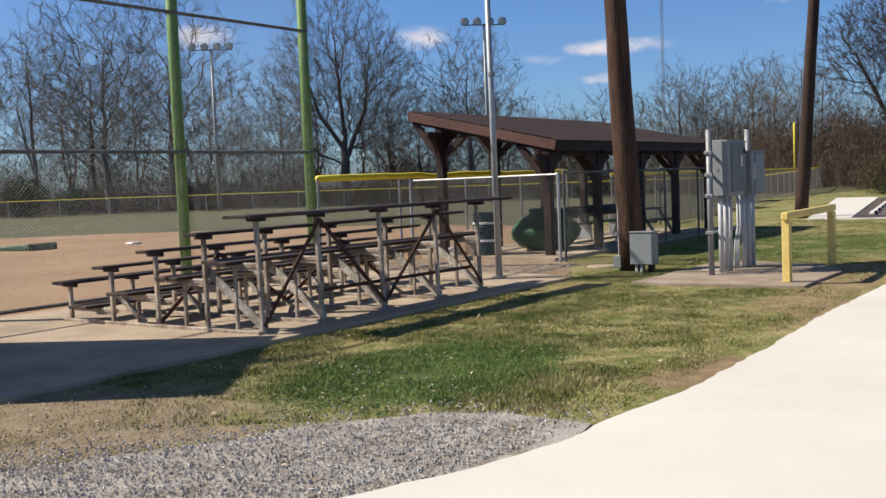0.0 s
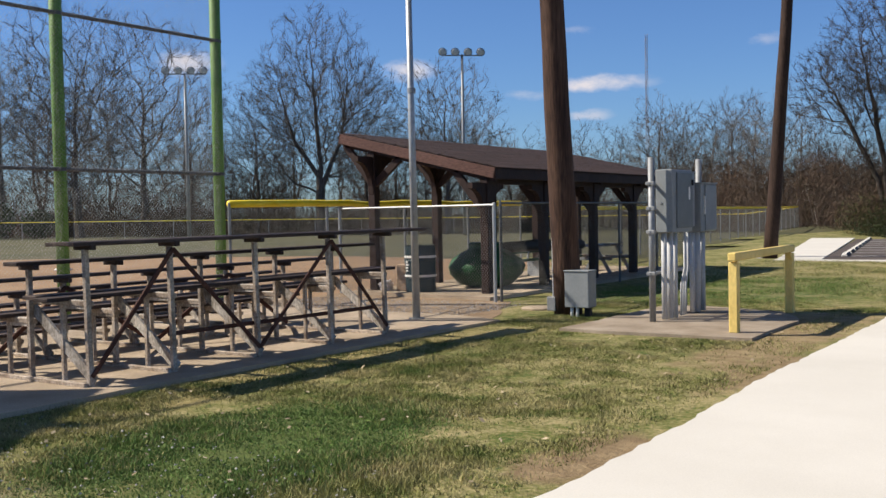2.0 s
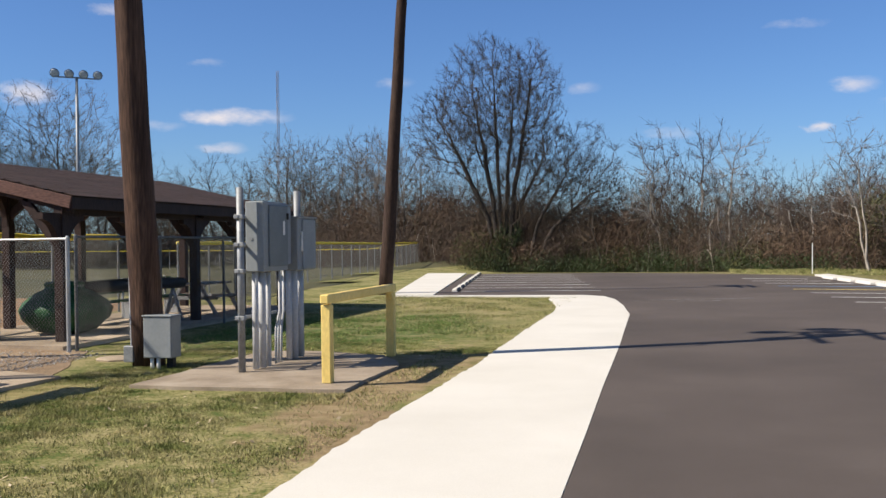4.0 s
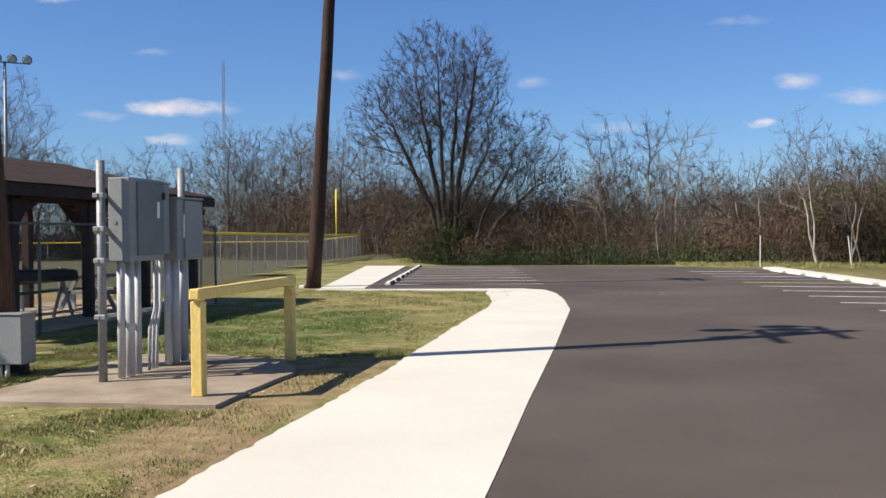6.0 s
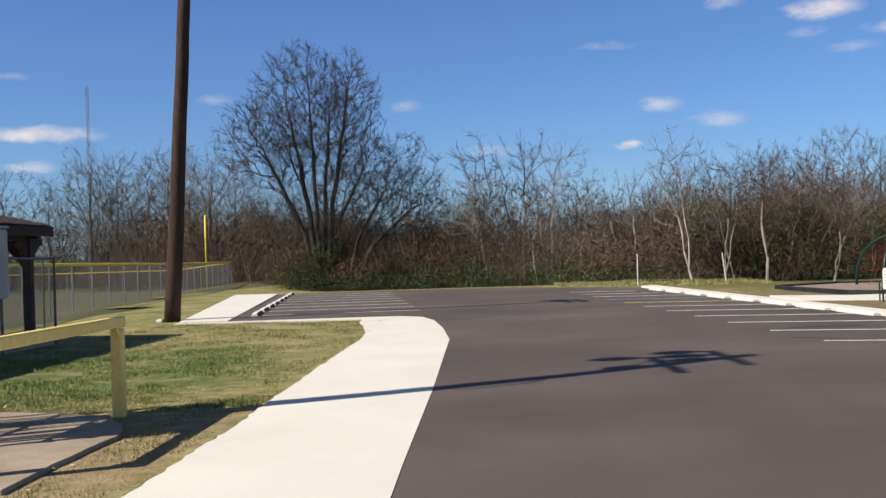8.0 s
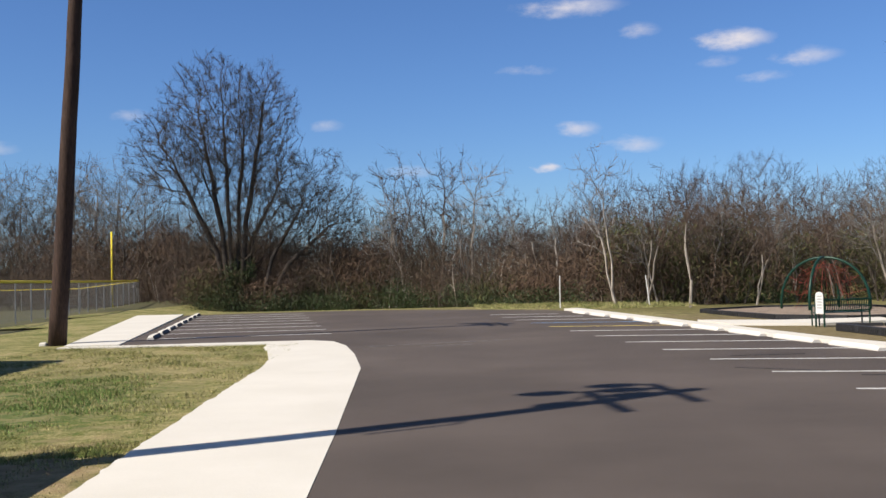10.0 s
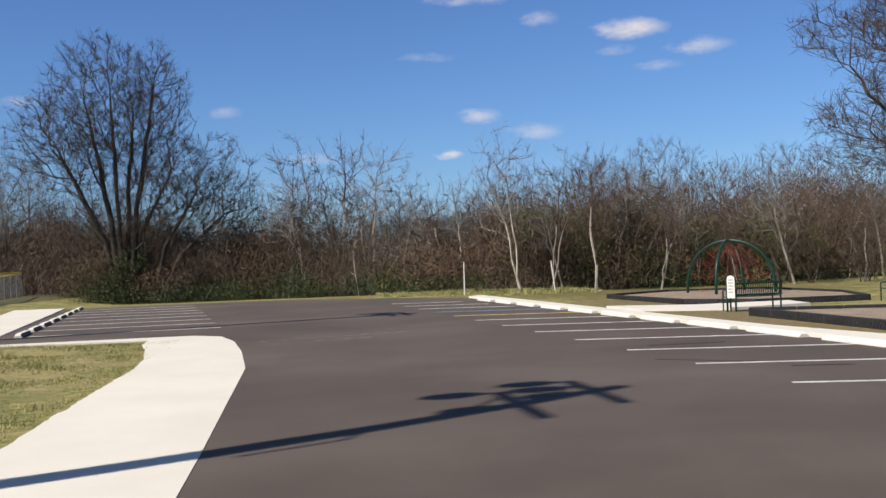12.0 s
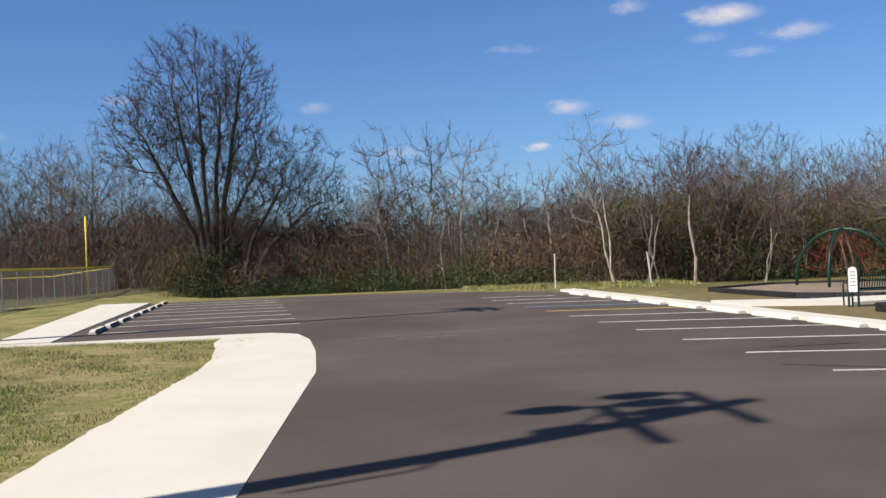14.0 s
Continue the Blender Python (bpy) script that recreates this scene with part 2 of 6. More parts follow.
M["shingle"] = material("asphalt_shingle", [(.034, .020, .017), (.060, .036, .030)], 5, 90, .9, bump=.6, per_object=.22, fine_mix=.4)
M["deck"] = material("roof_deck", [(.030, .018, .014), (.048, .028, .022)], 3, 30, .8, bump=.2)
M["galv"] = material("galvanised_steel", [(.34, .35, .36), (.47, .48, .49)], 4, 50, .5, .55, bump=.05, fine_mix=.12)
M["dull_galv"] = material("dull_galvanised_steel", [(.22, .23, .24), (.32, .33, .34)], 5, 50, .55, .4, bump=.08, fine_mix=.15)
M["wire"] = material("fence_wire", [(.24, .25, .26), (.34, .35, .36)], 5, 30, .55, .4, bump=0)
M["wire_dark"] = material("dark_fence_wire", [(.10, .10, .10), (.17, .17, .165)], 5, 30, .6, .3, bump=0)
M["post_green"] = material("green_paint", [(.095, .205, .045), (.155, .28, .07)], 6, 40, .6, bump=.2, stretch=(1, 1, .5))
M["yellow_cap"] = material("yellow_plastic_cap", [(.72, .55, .02), (.80, .66, .06)], 2, 20, .5, bump=.05, fine_mix=.06)
M["yellow"] = material("yellow_paint", [(.70, .51, .15), (.79, .605, .21)], 3, 35, .6, bump=.15, fine_mix=.1, stretch=(1, 1, .4))
M["plank"] = material("weathered_brown_plank", [(.028, .019, .017), (.055, .038, .033), (.11, .082, .072)], 2.5, 40, .75, bump=.3, stretch=(1.5, .12, 1.5), per_object=.25)
M["frame"] = material("weathered_steel_frame", [(.22, .165, .125), (.38, .315, .255), (.52, .46, .40)], 4, 40, .65, .2, bump=.2, per_object=.15)
# paler than the frame: the diagonals' sunlit look is put into this colour
M["pale_board"] = material("sunlit_weathered_board", [(.26, .225, .19), (.40, .36, .315), (.54, .50, .45)], 5, 40, .8, bump=.3, stretch=(1, 1, .6), per_object=.15)
M["rust"] = material("rusty_brace", [(.062, .026, .019), (.115, .052, .037)], 4, 40, .8, .1, bump=.3)
M["box"] = material("grey_enclosure_paint", [(.22, .24, .25), (.27, .29, .30)], 2, 30, .5, bump=.05, fine_mix=.05)
# darker copy for the panel's shaded face: the shade is put into it
M["box_dark"] = material("shaded_grey_enclosure_paint", [(.13, .15, .16), (.17, .19, .20)], 2, 30, .5, .1, bump=.05, fine_mix=.06)
M["pvc"] = material("grey_conduit", [(.42, .43, .44), (.52, .53, .54)], 3, 30, .5, bump=.05, fine_mix=.08)
M["white"] = material("white_paint", [(.68, .67, .64), (.78, .77, .74)], 2, 30, .6, bump=.1, fine_mix=.08)
M["black"] = material("black_plastic", [(.016, .016, .017), (.028, .028, .03)], 3, 30, .5, bump=.15)
M["rib_plastic"] = material("scuffed_black_plastic", [(.035, .035, .04), (.075, .075, .08)], 6, 40, .45, bump=.1)
M["barrel"] = material("dark_barrel_paint", [(.012, .032, .040), (.02, .046, .055)], 3, 25, .5, .2, bump=.2)
M["tarp"] = material("green_tarp", [(.012, .058, .020), (.020, .088, .034)], 3, 18, .55, bump=.6, bump_size=.03)
M["play_green"] = material("green_powder_coat", [(.006, .030, .019), (.009, .042, .027)], 3, 30, .35, .1, bump=.03)
M["rope"] = material("red_rope", [(.20, .04, .03), (.27, .06, .042)], 6, 60, .8, bump=.1)
M["mulch"] = material("wood_fibre_mulch", [(.20, .155, .12), (.32, .255, .20)], 2, 45, .95, bump=.8, world_space=True)
M["bark"] = material("grey_bark", [(.075, .063, .054), (.135, .116, .10)], 1.2, 9, .9, bump=.5, stretch=(1, 1, .25), per_object=.2)
M["bark_dark"] = material("dark_bark", [(.036, .029, .025), (.070, .058, .049)], 1.2, 9, .9, bump=.5, stretch=(1, 1, .25), per_object=.2)
M["bark_white"] = material("pale_bark", [(.155, .132, .108), (.40, .355, .305)], 1.2, 9, .85, bump=.3, stretch=(1, 1, .25), per_object=.2)
M["twig"] = material("grey_twigs", [(.060, .048, .039), (.095, .078, .065)], .4, 5, .9, bump=0, per_object=.2)
# paler than grey_twigs: the hazy, sunlit look of far crowns is in the colour
M["twig_far"] = material("far_hazy_grey_twigs", [(.105, .090, .076), (.175, .152, .132)], .4, 5, .9, bump=0, per_object=.25)
M["brush_olive"] = material("olive_brush", [(.040, .048, .015), (.095, .095, .034)], .35, 5, .9, bump=0, per_island=.45)
M["brush_brown"] = material("brown_brush", [(.070, .044, .029), (.130, .086, .059)], .35, 5, .9, bump=0, per_island=.45)
M["twig_dark"] = material("dark_twigs", [(.050, .040, .033), (.088, .072, .060)], .4, 5, .9, bump=0, per_object=.15)
M["twig_red"] = material("reddish_twigs", [(.068, .047, .037), (.108, .078, .063)], .4, 5, .9, bump=0, per_object=.2)
M["twig_green"] = material("budding_twigs", [(.085, .095, .036), (.13, .13, .055)], .4, 5, .9, bump=0, per_object=.2)
M["leaf"] = material("evergreen_leaves", [(.020, .034, .011), (.046, .068, .022)], .5, 4, .6, bump=0, per_island=.5)
M["leaf_brown"] = material("dead_leaves", [(.060, .043, .030), (.115, .085, .060)], .5, 4, .9, bump=0, per_island=.5)
M["blade"] = material("grass_blades", [(.085, .135, .030), (.19, .20, .062), (.31, .27, .115), (.40, .345, .17)], 1.7, 9, .8, bump=0, per_island=.5, world_space=True, detail=8)
M["blade_lush"] = material("lush_grass_blades", [(.075, .15, .030), (.165, .25, .062)], 2.2, 5, .7, bump=0, per_island=.4, world_space=True)
M["twig_pale"] = material("pale_twigs", [(.14, .125, .115), (.24, .22, .20)], .4, 5, .9, bump=0, per_object=.2)
M["haze"] = material("shaded_twigs", [(.044, .037, .020), (.082, .057, .039), (.125, .09, .068)], .3, 5, .9, bump=0, per_island=.35)
M["mast"] = material("mast_paint", [(.32, .27, .28), (.42, .37, .38)], 1, 8, .7, bump=0)
M["cardboard"] = material("tan_cardboard", [(.38, .27, .18), (.48, .35, .25)], 3, 20, .85, bump=.1)
M["bag"] = material("thin_plastic_bag", [(.55, .50, .48), (.70, .66, .64)], 5, 20, .35, bump=.3)
M["siding"] = material("hut_siding", [(.09, .06, .045), (.13, .09, .07)], 2, 25, .8, bump=.2)
M["glass_lamp"] = material("lamp_glass", [(.45, .5, .55), (.6, .64, .68)], 2, 10, .15, bump=0)
M["leaf_litter"] = material("fallen_leaves", [(.30, .23, .14), (.45, .38, .27)], 3, 10, .85, bump=0, per_island=.4)
blend_zone(M["grass_soil"], ((.070, .096, .026), (.115, .145, .042)), 9, (-5.85, 8.5), (1.15, 1.75), .35)
blend_zone(M["grass_soil"], ((.045, .088, .02), (.10, .14, .036)), 3, (-7.2, 25.0), (2.9, 4.8), .5, .85)
blend_zone(M["grass_soil"], ((.22, .155, .085), (.33, .25, .145)), 4, (-4.1, 17.4), (.75, 4.2), .35, .9)
blend_zone(M["grass_soil"], ((.19, .145, .095), (.28, .22, .155)), 4, (-7.6, 4.9), (2.4, 2.1), .4, .9)
blend_zone(M["grass_soil"], ((.13, .10, .055), (.21, .165, .095)), 4, (10.0, 38.0), (2.6, 14.0), .45, .85)
blend_zone(M["grass_soil"], ((.20, .135, .08), (.30, .22, .13)), 5, (-3.45, 9.4), (.40, .9), .3, .9)
blend_zone(M["grass_soil"], ((.20, .135, .08), (.30, .22, .13)), 5, (-3.5, 13.6), (.30, 1.6), .3, .8)
blend_zone(M["grass_soil"], ((.22, .18, .085), (.34, .28, .15)), 5, (-6.6, 30.0), (3.2, 6.5), 1.6, .5)
blend_zone(M["grass_soil"], ((.24, .19, .075), (.38, .31, .14)), 7, (-8.2, 11.5), (.75, 4.5), .35, .85)
blend_zone(M["grass_soil"], ((.085, .085, .030), (.17, .14, .062)), 2.5, (15, 57), (11, 9), .5, .75)
blend_zone(M["grass_soil"], ((.10, .085, .036), (.20, .155, .075)), 2.5, (-4, 63), (12, 4), .4, .75)
blend_zone(M["grass_soil"], ((.25, .18, .10), (.33, .25, .145)), 4, (-4.75, 8.35), (.42, .30), .25, .9)


# ---------------------------------------------------------------- mesh tools
def mesh_of(name, bm, smooth=False):
    me = bpy.data.meshes.new(name)
    bmesh.ops.recalc_face_normals(bm, faces=bm.faces)
    bm.to_mesh(me)
    bm.free()
    if smooth:
        me.shade_smooth()
    return me


def part(name, bm, mat, parent, label="", smooth=False, m=None):
    """One mesh object, from a bmesh or from mesh data to be shared, under a thing or a part."""
    me = bm if isinstance(bm, bpy.types.Mesh) else mesh_of(name, bm, smooth)
    if not me.materials:
        me.materials.append(M[mat])
    ob = new(name, me)
    if parent:
        ob.parent = parent
    if m is not None:
        ob.matrix_basis = m
    if label:
        ob["label"] = label
    return ob


def thing(name, m, label, category, group="", kind=""):
    ob = new(name)
    ob.empty_display_size = 0.2
    ob.matrix_basis = m if isinstance(m, Matrix) else Matrix.Translation(m)
    return tagged(ob, label, category, group, kind)


def box(c, s, bevel=0.0, bm=None, rot=None):
    bm = bm or bmesh.new()
    m = Matrix.Translation(c) @ (rot or Matrix.Identity(4)) @ Matrix.Diagonal((*s, 1))
    r = bmesh.ops.create_cube(bm, size=1, matrix=m)
    if bevel:
        edges = list({e for v in r["verts"] for e in v.link_edges})
        bmesh.ops.bevel(bm, geom=edges, offset=bevel, segments=1, affect="EDGES")
    return bm


def beam(a, b, w, h, bevel=0.0, bm=None):
    """A bar of section w x h from a to b; h lies as near to upright as it can."""
    a, b = Vector(a), Vector(b)
    z = (b - a).normalized()
    up = Vector((0, 0, 1)) if abs(z.z) < 0.95 else Vector((0, 1, 0))
    x = up.cross(z).normalized()
    y = z.cross(x)
    rot = Matrix((x, y, z)).transposed().to_4x4()
    return box((a + b) / 2, (w, h, (b - a).length), bevel, bm, rot)


def tube(points, radii, sides=8, bm=None, caps=True):
    """A round bar through points; radii is one number or one a point."""
    bm = bm or bmesh.new()
    pts = [Vector(p) for p in points]
    if not hasattr(radii, "__len__"):
        radii = [radii] * len(pts)
    rings, x = [], None
    for i, p in enumerate(pts):
        d = (pts[min(i + 1, len(pts) - 1)] - pts[max(i - 1, 0)]).normalized()
        if x is None:
            x = d.orthogonal().normalized()
        x = (x - d * x.dot(d)).normalized()
        y = d.cross(x)
        rings.append([bm.verts.new(p + (x * math.cos(k) + y * math.sin(k)) * radii[i]) for k in (math.tau * j / sides for j in range(sides))])
    for r, s in zip(rings, rings[1:]):
        for j in range(sides):
            bm.faces.new((r[j], r[(j + 1) % sides], s[(j + 1) % sides], s[j]))
    if caps:
        bm.faces.new(rings[0][::-1]), bm.faces.new(rings[-1])
    return bm


def lathe(profile, sides=20, bm=None):
    """A turned body from (radius, height) pairs."""
    bm = bm or bmesh.new()
    rings = [[bm.verts.new((r * math.cos(math.tau * j / sides), r * math.sin(math.tau * j / sides), z)) for j in range(sides)] for r, z in profile]
    for r, s in zip(rings, rings[1:]):
        for j in range(sides):
            bm.faces.new((r[j], r[(j + 1) % sides], s[(j + 1) % sides], s[j]))
    bm.faces.new(rings[0][::-1]), bm.faces.new(rings[-1])
    return bm


def slab(outline, top, bottom, bm=None):
    """A flat sheet with thickness over an outline in plan."""
    bm = bm or bmesh.new()
    up = [bm.verts.new((x, y, top)) for x, y in outline]
    lo = [bm.verts.new((x, y, bottom)) for x, y in outline]
    bm.faces.new(up), bm.faces.new(lo[::-1])
    for i in range(len(up)):
        j = (i + 1) % len(up)
        bm.faces.new((up[i], lo[i], lo[j], up[j]))
    return bm


def rough_outline(outline, step, amount, seed):
    """The outline cut into short steps, each moved a little, for a worn or grown-over rim."""
    rnd = random.Random(seed)
    out = []
    for (x0, y0), (x1, y1) in zip(outline, outline[1:] + outline[:1]):
        n = max(1, int(math.hypot(x1 - x0, y1 - y0) / step))
        for i in range(n):
            out.append((x0 + (x1 - x0) * i / n + rnd.uniform(-amount, amount), y0 + (y1 - y0) * i / n + rnd.uniform(-amount, amount)))
    return out


def setting(name, bm, mat, label, category, smooth=False, kind="structure"):
    return tagged(part(name, bm, mat, None, smooth=smooth), label, category, kind=kind)


def raw_mesh(name, verts, faces):
    me = bpy.data.meshes.new(name)
    me.from_pydata(verts, [], faces)
    me.update()
    return me


def chain_link(a, b, low, high, pitch=0.075, r=0.0022, low2=None, high2=None):
    """Woven wire between two posts: two families of slanting wires, cut at the rails."""
    a, b = Vector((*a, 0)), Vector((*b, 0))
    length = (b - a).length
    along = (b - a) / length
    side = Vector((-along.y, along.x, 0))
    verts, faces = [], []
    h = high - low
    k = -h
    while k < length:
        for way in (1, -1):
            s0, s1 = k, k + h
            t0, t1 = 0.0, h
            if s0 < 0:
                t0, s0 = -s0, 0.0
            if s1 > length:
                t1, s1 = h - (s1 - length), length
            if t1 - t0 < 0.02:
                continue
            z0, z1 = (low + t0, low + t1) if way == 1 else (high - t0, high - t1)
            p, q = a + along * s0 + Vector((0, 0, z0)), a + along * s1 + Vector((0, 0, z1))
            off = side * r * way
            d = (q - p).normalized()
            n1 = side
            n2 = d.cross(side)
            base = len(verts)
            for e in (p, q):
                for ang in (0.5, 2.6, 4.7):
                    verts.append(e + off + (n1 * math.cos(ang) + n2 * math.sin(ang)) * r)
            for j in range(3):
                faces.append((base + j, base + (j + 1) % 3, base + 3 + (j + 1) % 3, base + 3 + j))
        k += pitch
    return raw_mesh("chain_link_mesh", verts, faces)


# ---------------------------------------------------------------- ground
def ease(a, b, v):
    u = min(max((v - a) / (b - a), 0), 1)
    return u * u * (3 - 2 * u)


def fall(x, y):
    """How far the land drops towards the outfield corner and the thicket."""
    west = .00015 * max(y - 38, 0) ** 2 * ease(0, 5, -12 - .2 * (y - 37) - x)
    north = min(.030 * max(y - 60.5, 0), .85) * ease(10, 2, x) * ease(-23, -15, x)
    play = .15 * ease(8.8, 11, x) * ease(38.5, 44, y)
    return -max(min(west, .85), north, play)


def sheet(xs, ys, drop):
    bm = bmesh.new()
    grid = [[bm.verts.new((x, y, fall(x, y) - drop)) for x in xs] for y in ys]
    for r, q in zip(grid, grid[1:]):
        for k in range(len(xs) - 1):
            bm.faces.new((r[k], r[k + 1], q[k + 1], q[k]))
    return bm


def ground():
    xs, ys = [-30 + 2.5 * k for k in range(41)], [-20 + 2.5 * k for k in range(53)]
    out = [-2500, -600, -250, -160, -120, -90, -70, -55, -45, -38]
    setting("ground", sheet(out + xs + [90, 150, 300, 2500], [-2500, -400, -100, -50] + ys + [118, 130, 160, 250, 600, 2500], .07), "outfield",
            "brownish late-winter grass field reaching the horizon", "ground", smooth=True)
    lawn = sheet([x for x in xs if x >= -20], ys, 0.0)
    bmesh.ops.delete(lawn, geom=[f for f in lawn.faces if f.calc_center_median().y > 37 and f.calc_center_median().x < -13.4 - .2 * (f.calc_center_median().y - 37)], context="FACES")
    setting("ground_lawn", lawn, "grass_soil", "patchy green and straw coloured lawn with bare spots", "lawn", smooth=True)
    inf = [(-70, -5), (-14.7, -5), (-14.7, 18.3), (-16.0, 34.5), (-30, 37), (-45, 30), (-58, 14)]
    setting("ground_infield", slab(rough_outline(inf, 2.5, .25, 3), 0.006, -0.08), "infield", "tan clay infield raked smooth", "infield")


def pavings():
    walk_edge = [(-4.3, 3.9), (-3.85, 4.95), (-3.5, 5.75), (-3.36, 6.5), (-3.3, 7.4), (-3.18, 8.6), (-3.19, 10.1), (-3.3, 13.05), (-3.29, 16.4), (-3.3, 19), (-3.38, 21.4),
                 (-3.44, 24), (-3.5, 26.8), (-3.54, 29.6), (-3.72, 31.6), (-4.05, 33.6), (-4.38, 35.2), (-4.5, 36.5)]
    top = [(-9.95, 36.75), (-9.95, 37.1), (-4.4, 37.4), (-3.55, 37.4), (-2.85, 36.7), (-2.4, 35.0), (-2.0, 32.2), (-1.66, 28.9)]
    right = [(-1.54, 24.6), (-1.45, 21.5), (-1.36, 16.9), (-1.28, 13.9), (-1.215, 10.8), (-1.12, 6), (-.95, -20), (-6.0, -20), (-5.6, 0), (-4.7, 3)]
    # turf creeps over the rim of the path
    rnd = random.Random(37)
    worn = []
    for (x0, y0), (x1, y1) in zip(walk_edge, walk_edge[1:]):
        n = max(1, int(math.hypot(x1 - x0, y1 - y0) / .16))
        worn += [(x0 + (x1 - x0) * i / n + rnd.uniform(-.025, .015) + .01 * math.sin(y0 * 3 + i * .7), y0 + (y1 - y0) * i / n) for i in range(n)]
    worn.append(walk_edge[-1])
    setting("pavement", slab(worn + top + right, 0.036, -0.05), "concrete", "new pale concrete path beside the car park", "path")
    lot = [(-.95, -20), (-1.12, 6), (-1.215, 10.8), (-1.28, 13.9), (-1.36, 16.9), (-1.45, 21.5), (-1.54, 24.6), (-1.66, 28.9), (-2.0, 32.2), (-2.4, 35.0),
           (-2.85, 36.7), (-3.55, 37.4), (-4.4, 37.4), (-8.5, 37.25), (-11.9, 58.8), (-8, 59.6), (-4.3, 60.2), (1.5, 57.6), (4.8, 54.6), (5.6, 53.0),
           (6.75, 42.6), (7.6, 34.2), (8.6, 27.6), (9.6, 19), (11, 5), (13, -20)]
    setting("road", slab(lot, 0.03, -0.05), "asphalt", "dark grey asphalt car park with faint stains", "car park")
    pad = [(-8.52, 37.32), (-9.95, 37.3), (-14.6, 60.4), (-12.3, 60.2)]
    setting("pavement_landing", slab(pad, 0.05, -0.05), "concrete", "white concrete landing beside the striped parking bays", "path")
    walk2 = [(5.4, 53.6), (6.05, 54.2), (7.3, 42.6), (8.0, 36.5), (8.5, 32.0), (9.5, 27.5), (11.2, 18), (12.8, 5), (11.0, 5), (9.6, 19),
             (8.65, 27.6), (7.65, 34.2), (6.8, 42.6)]
    setting("pavement_walk", slab(walk2, 0.11, -0.05), "concrete", "raised white concrete walk behind the wheel stops", "path")
    spur = [(8.1, 42.5), (8.4, 40.0), (10.6, 38.9), (13.2, 39.6), (13.4, 41.4), (10.4, 41.2)]
    setting("pavement_spur", slab(spur, 0.06, -0.05), "concrete", "pale concrete spur leading to the playground", "path")
    pad = [(-8.62, -4), (-8.6, 9.0), (-8.62, 15.6), (-8.5, 16.75), (-9.6, 17.1), (-14.6, 17.05), (-14.6, -4)]
    setting("floor_bleacher_pad", slab(rough_outline(pad, .6, .03, 5), 0.05, -0.05), "old_concrete", "stained old concrete pad under the bleachers", "slab")
    gr = [(-8.9, 17.1), (-9.5, 18.6), (-10.3, 19.9), (-11, 20.3), (-15.0, 20.8), (-15.0, 16.9)]
    setting("ground_dirt_strip", slab(rough_outline(gr, .4, .12, 16), 0.008, -0.05), "dirt", "bare brown dirt before the dugout", "dirt")
    gr = [(-10.2, 17.3), (-10.4, 18.9), (-12, 19.5), (-14.7, 19.6), (-14.7, 17.3)]
    setting("ground_gravel_strip", slab(rough_outline(gr, .5, .08, 6), 0.02, -0.05), "dirt", "stony brown dirt strip before the dugout", "gravel")
    gr = [(-6.9, 3.3), (-6.3, 4.4), (-5.75, 5.35), (-5.35, 6.2), (-4.75, 6.95), (-4.2, 7.2), (-3.4, 7.15), (-3.3, 5.6), (-3.6, 4.6), (-4.2, 3.4), (-5.6, 0), (-8, -2), (-8.6, 1)]
    setting("ground_gravel_patch", slab(rough_outline(gr, .22, .05, 7), 0.012, -0.05), "gravel", "loose grey gravel patch beside the path", "gravel")
    setting("floor_utility_slab", slab(rough_outline([(-7.15, 16.1), (-4.33, 16.12), (-4.37, 18.74), (-4.95, 19.75), (-6.3, 20.2), (-7.1, 20.1)], .3, .035, 8), 0.045, -0.05), "slab",
            "weathered concrete slab under the electrical panels", "slab")
    setting("floor_dugout", slab([(-14.6, 20.35), (-10.75, 20.05), (-10.75, 31.2), (-14.6, 31.4)], 0.08, -0.05), "old_concrete", "concrete dugout floor", "slab")


def paint_line(name, a, b, w, z, mat, label):
    a, b = Vector((*a, 0)), Vector((*b, 0))
    n = Vector((-(b - a).y, (b - a).x, 0)).normalized() * w / 2
    setting(name, slab([tuple((a - n)[:2]), tuple((b - n)[:2]), tuple((b + n)[:2]), tuple((a + n)[:2])], z, z - .006), mat, label, "line")


def bay_lines():
    z = 0.036
    for i in range(13):
        x, y = 5.50 - .285 * i, 21.6 + 2.44 * i
        ln = 4.37 if i < 9 else 3.6 - .3 * (i - 9)
        mat = {8: "line_yellow", 9: "line_blue"}.get(i, "line")
        paint_line("parking_line", (x, y), (x + ln * .975, y - ln * .215), .09, z, mat,
                   {"line": "thin white parking line", "line_yellow": "thin yellow parking line", "line_blue": "faded blue parking line"}[mat])
    for i in range(8):
        x, y = -8.15 - .41 * i, 39.9 + 2.5 * i
        paint_line("parking_line", (x, y), (x + 4.9, y + .55 - .1 * i), .11, z, "line", "thin white parking line")
    # tyre scuffs and small stains
    for a, b, w, mat, lab in (((-1.9, 34.4), (1.6, 35.7), .05, "chalk", "pale tyre scuff"), ((-.6, 34.1), (.6, 34.4), .05, "chalk", "pale tyre scuff"),
                              ((5.2, 29.5), (6.6, 29.55), .07, "tar", "dark oil stain"), ((6.0, 25.7), (6.8, 25.5), .06, "tar", "dark oil stain"),
                              ((4.6, 27.3), (5.8, 26.4), .05, "tar", "thin tar crack")):
        paint_line("pavement_stain", a, b, w, z, mat, lab)


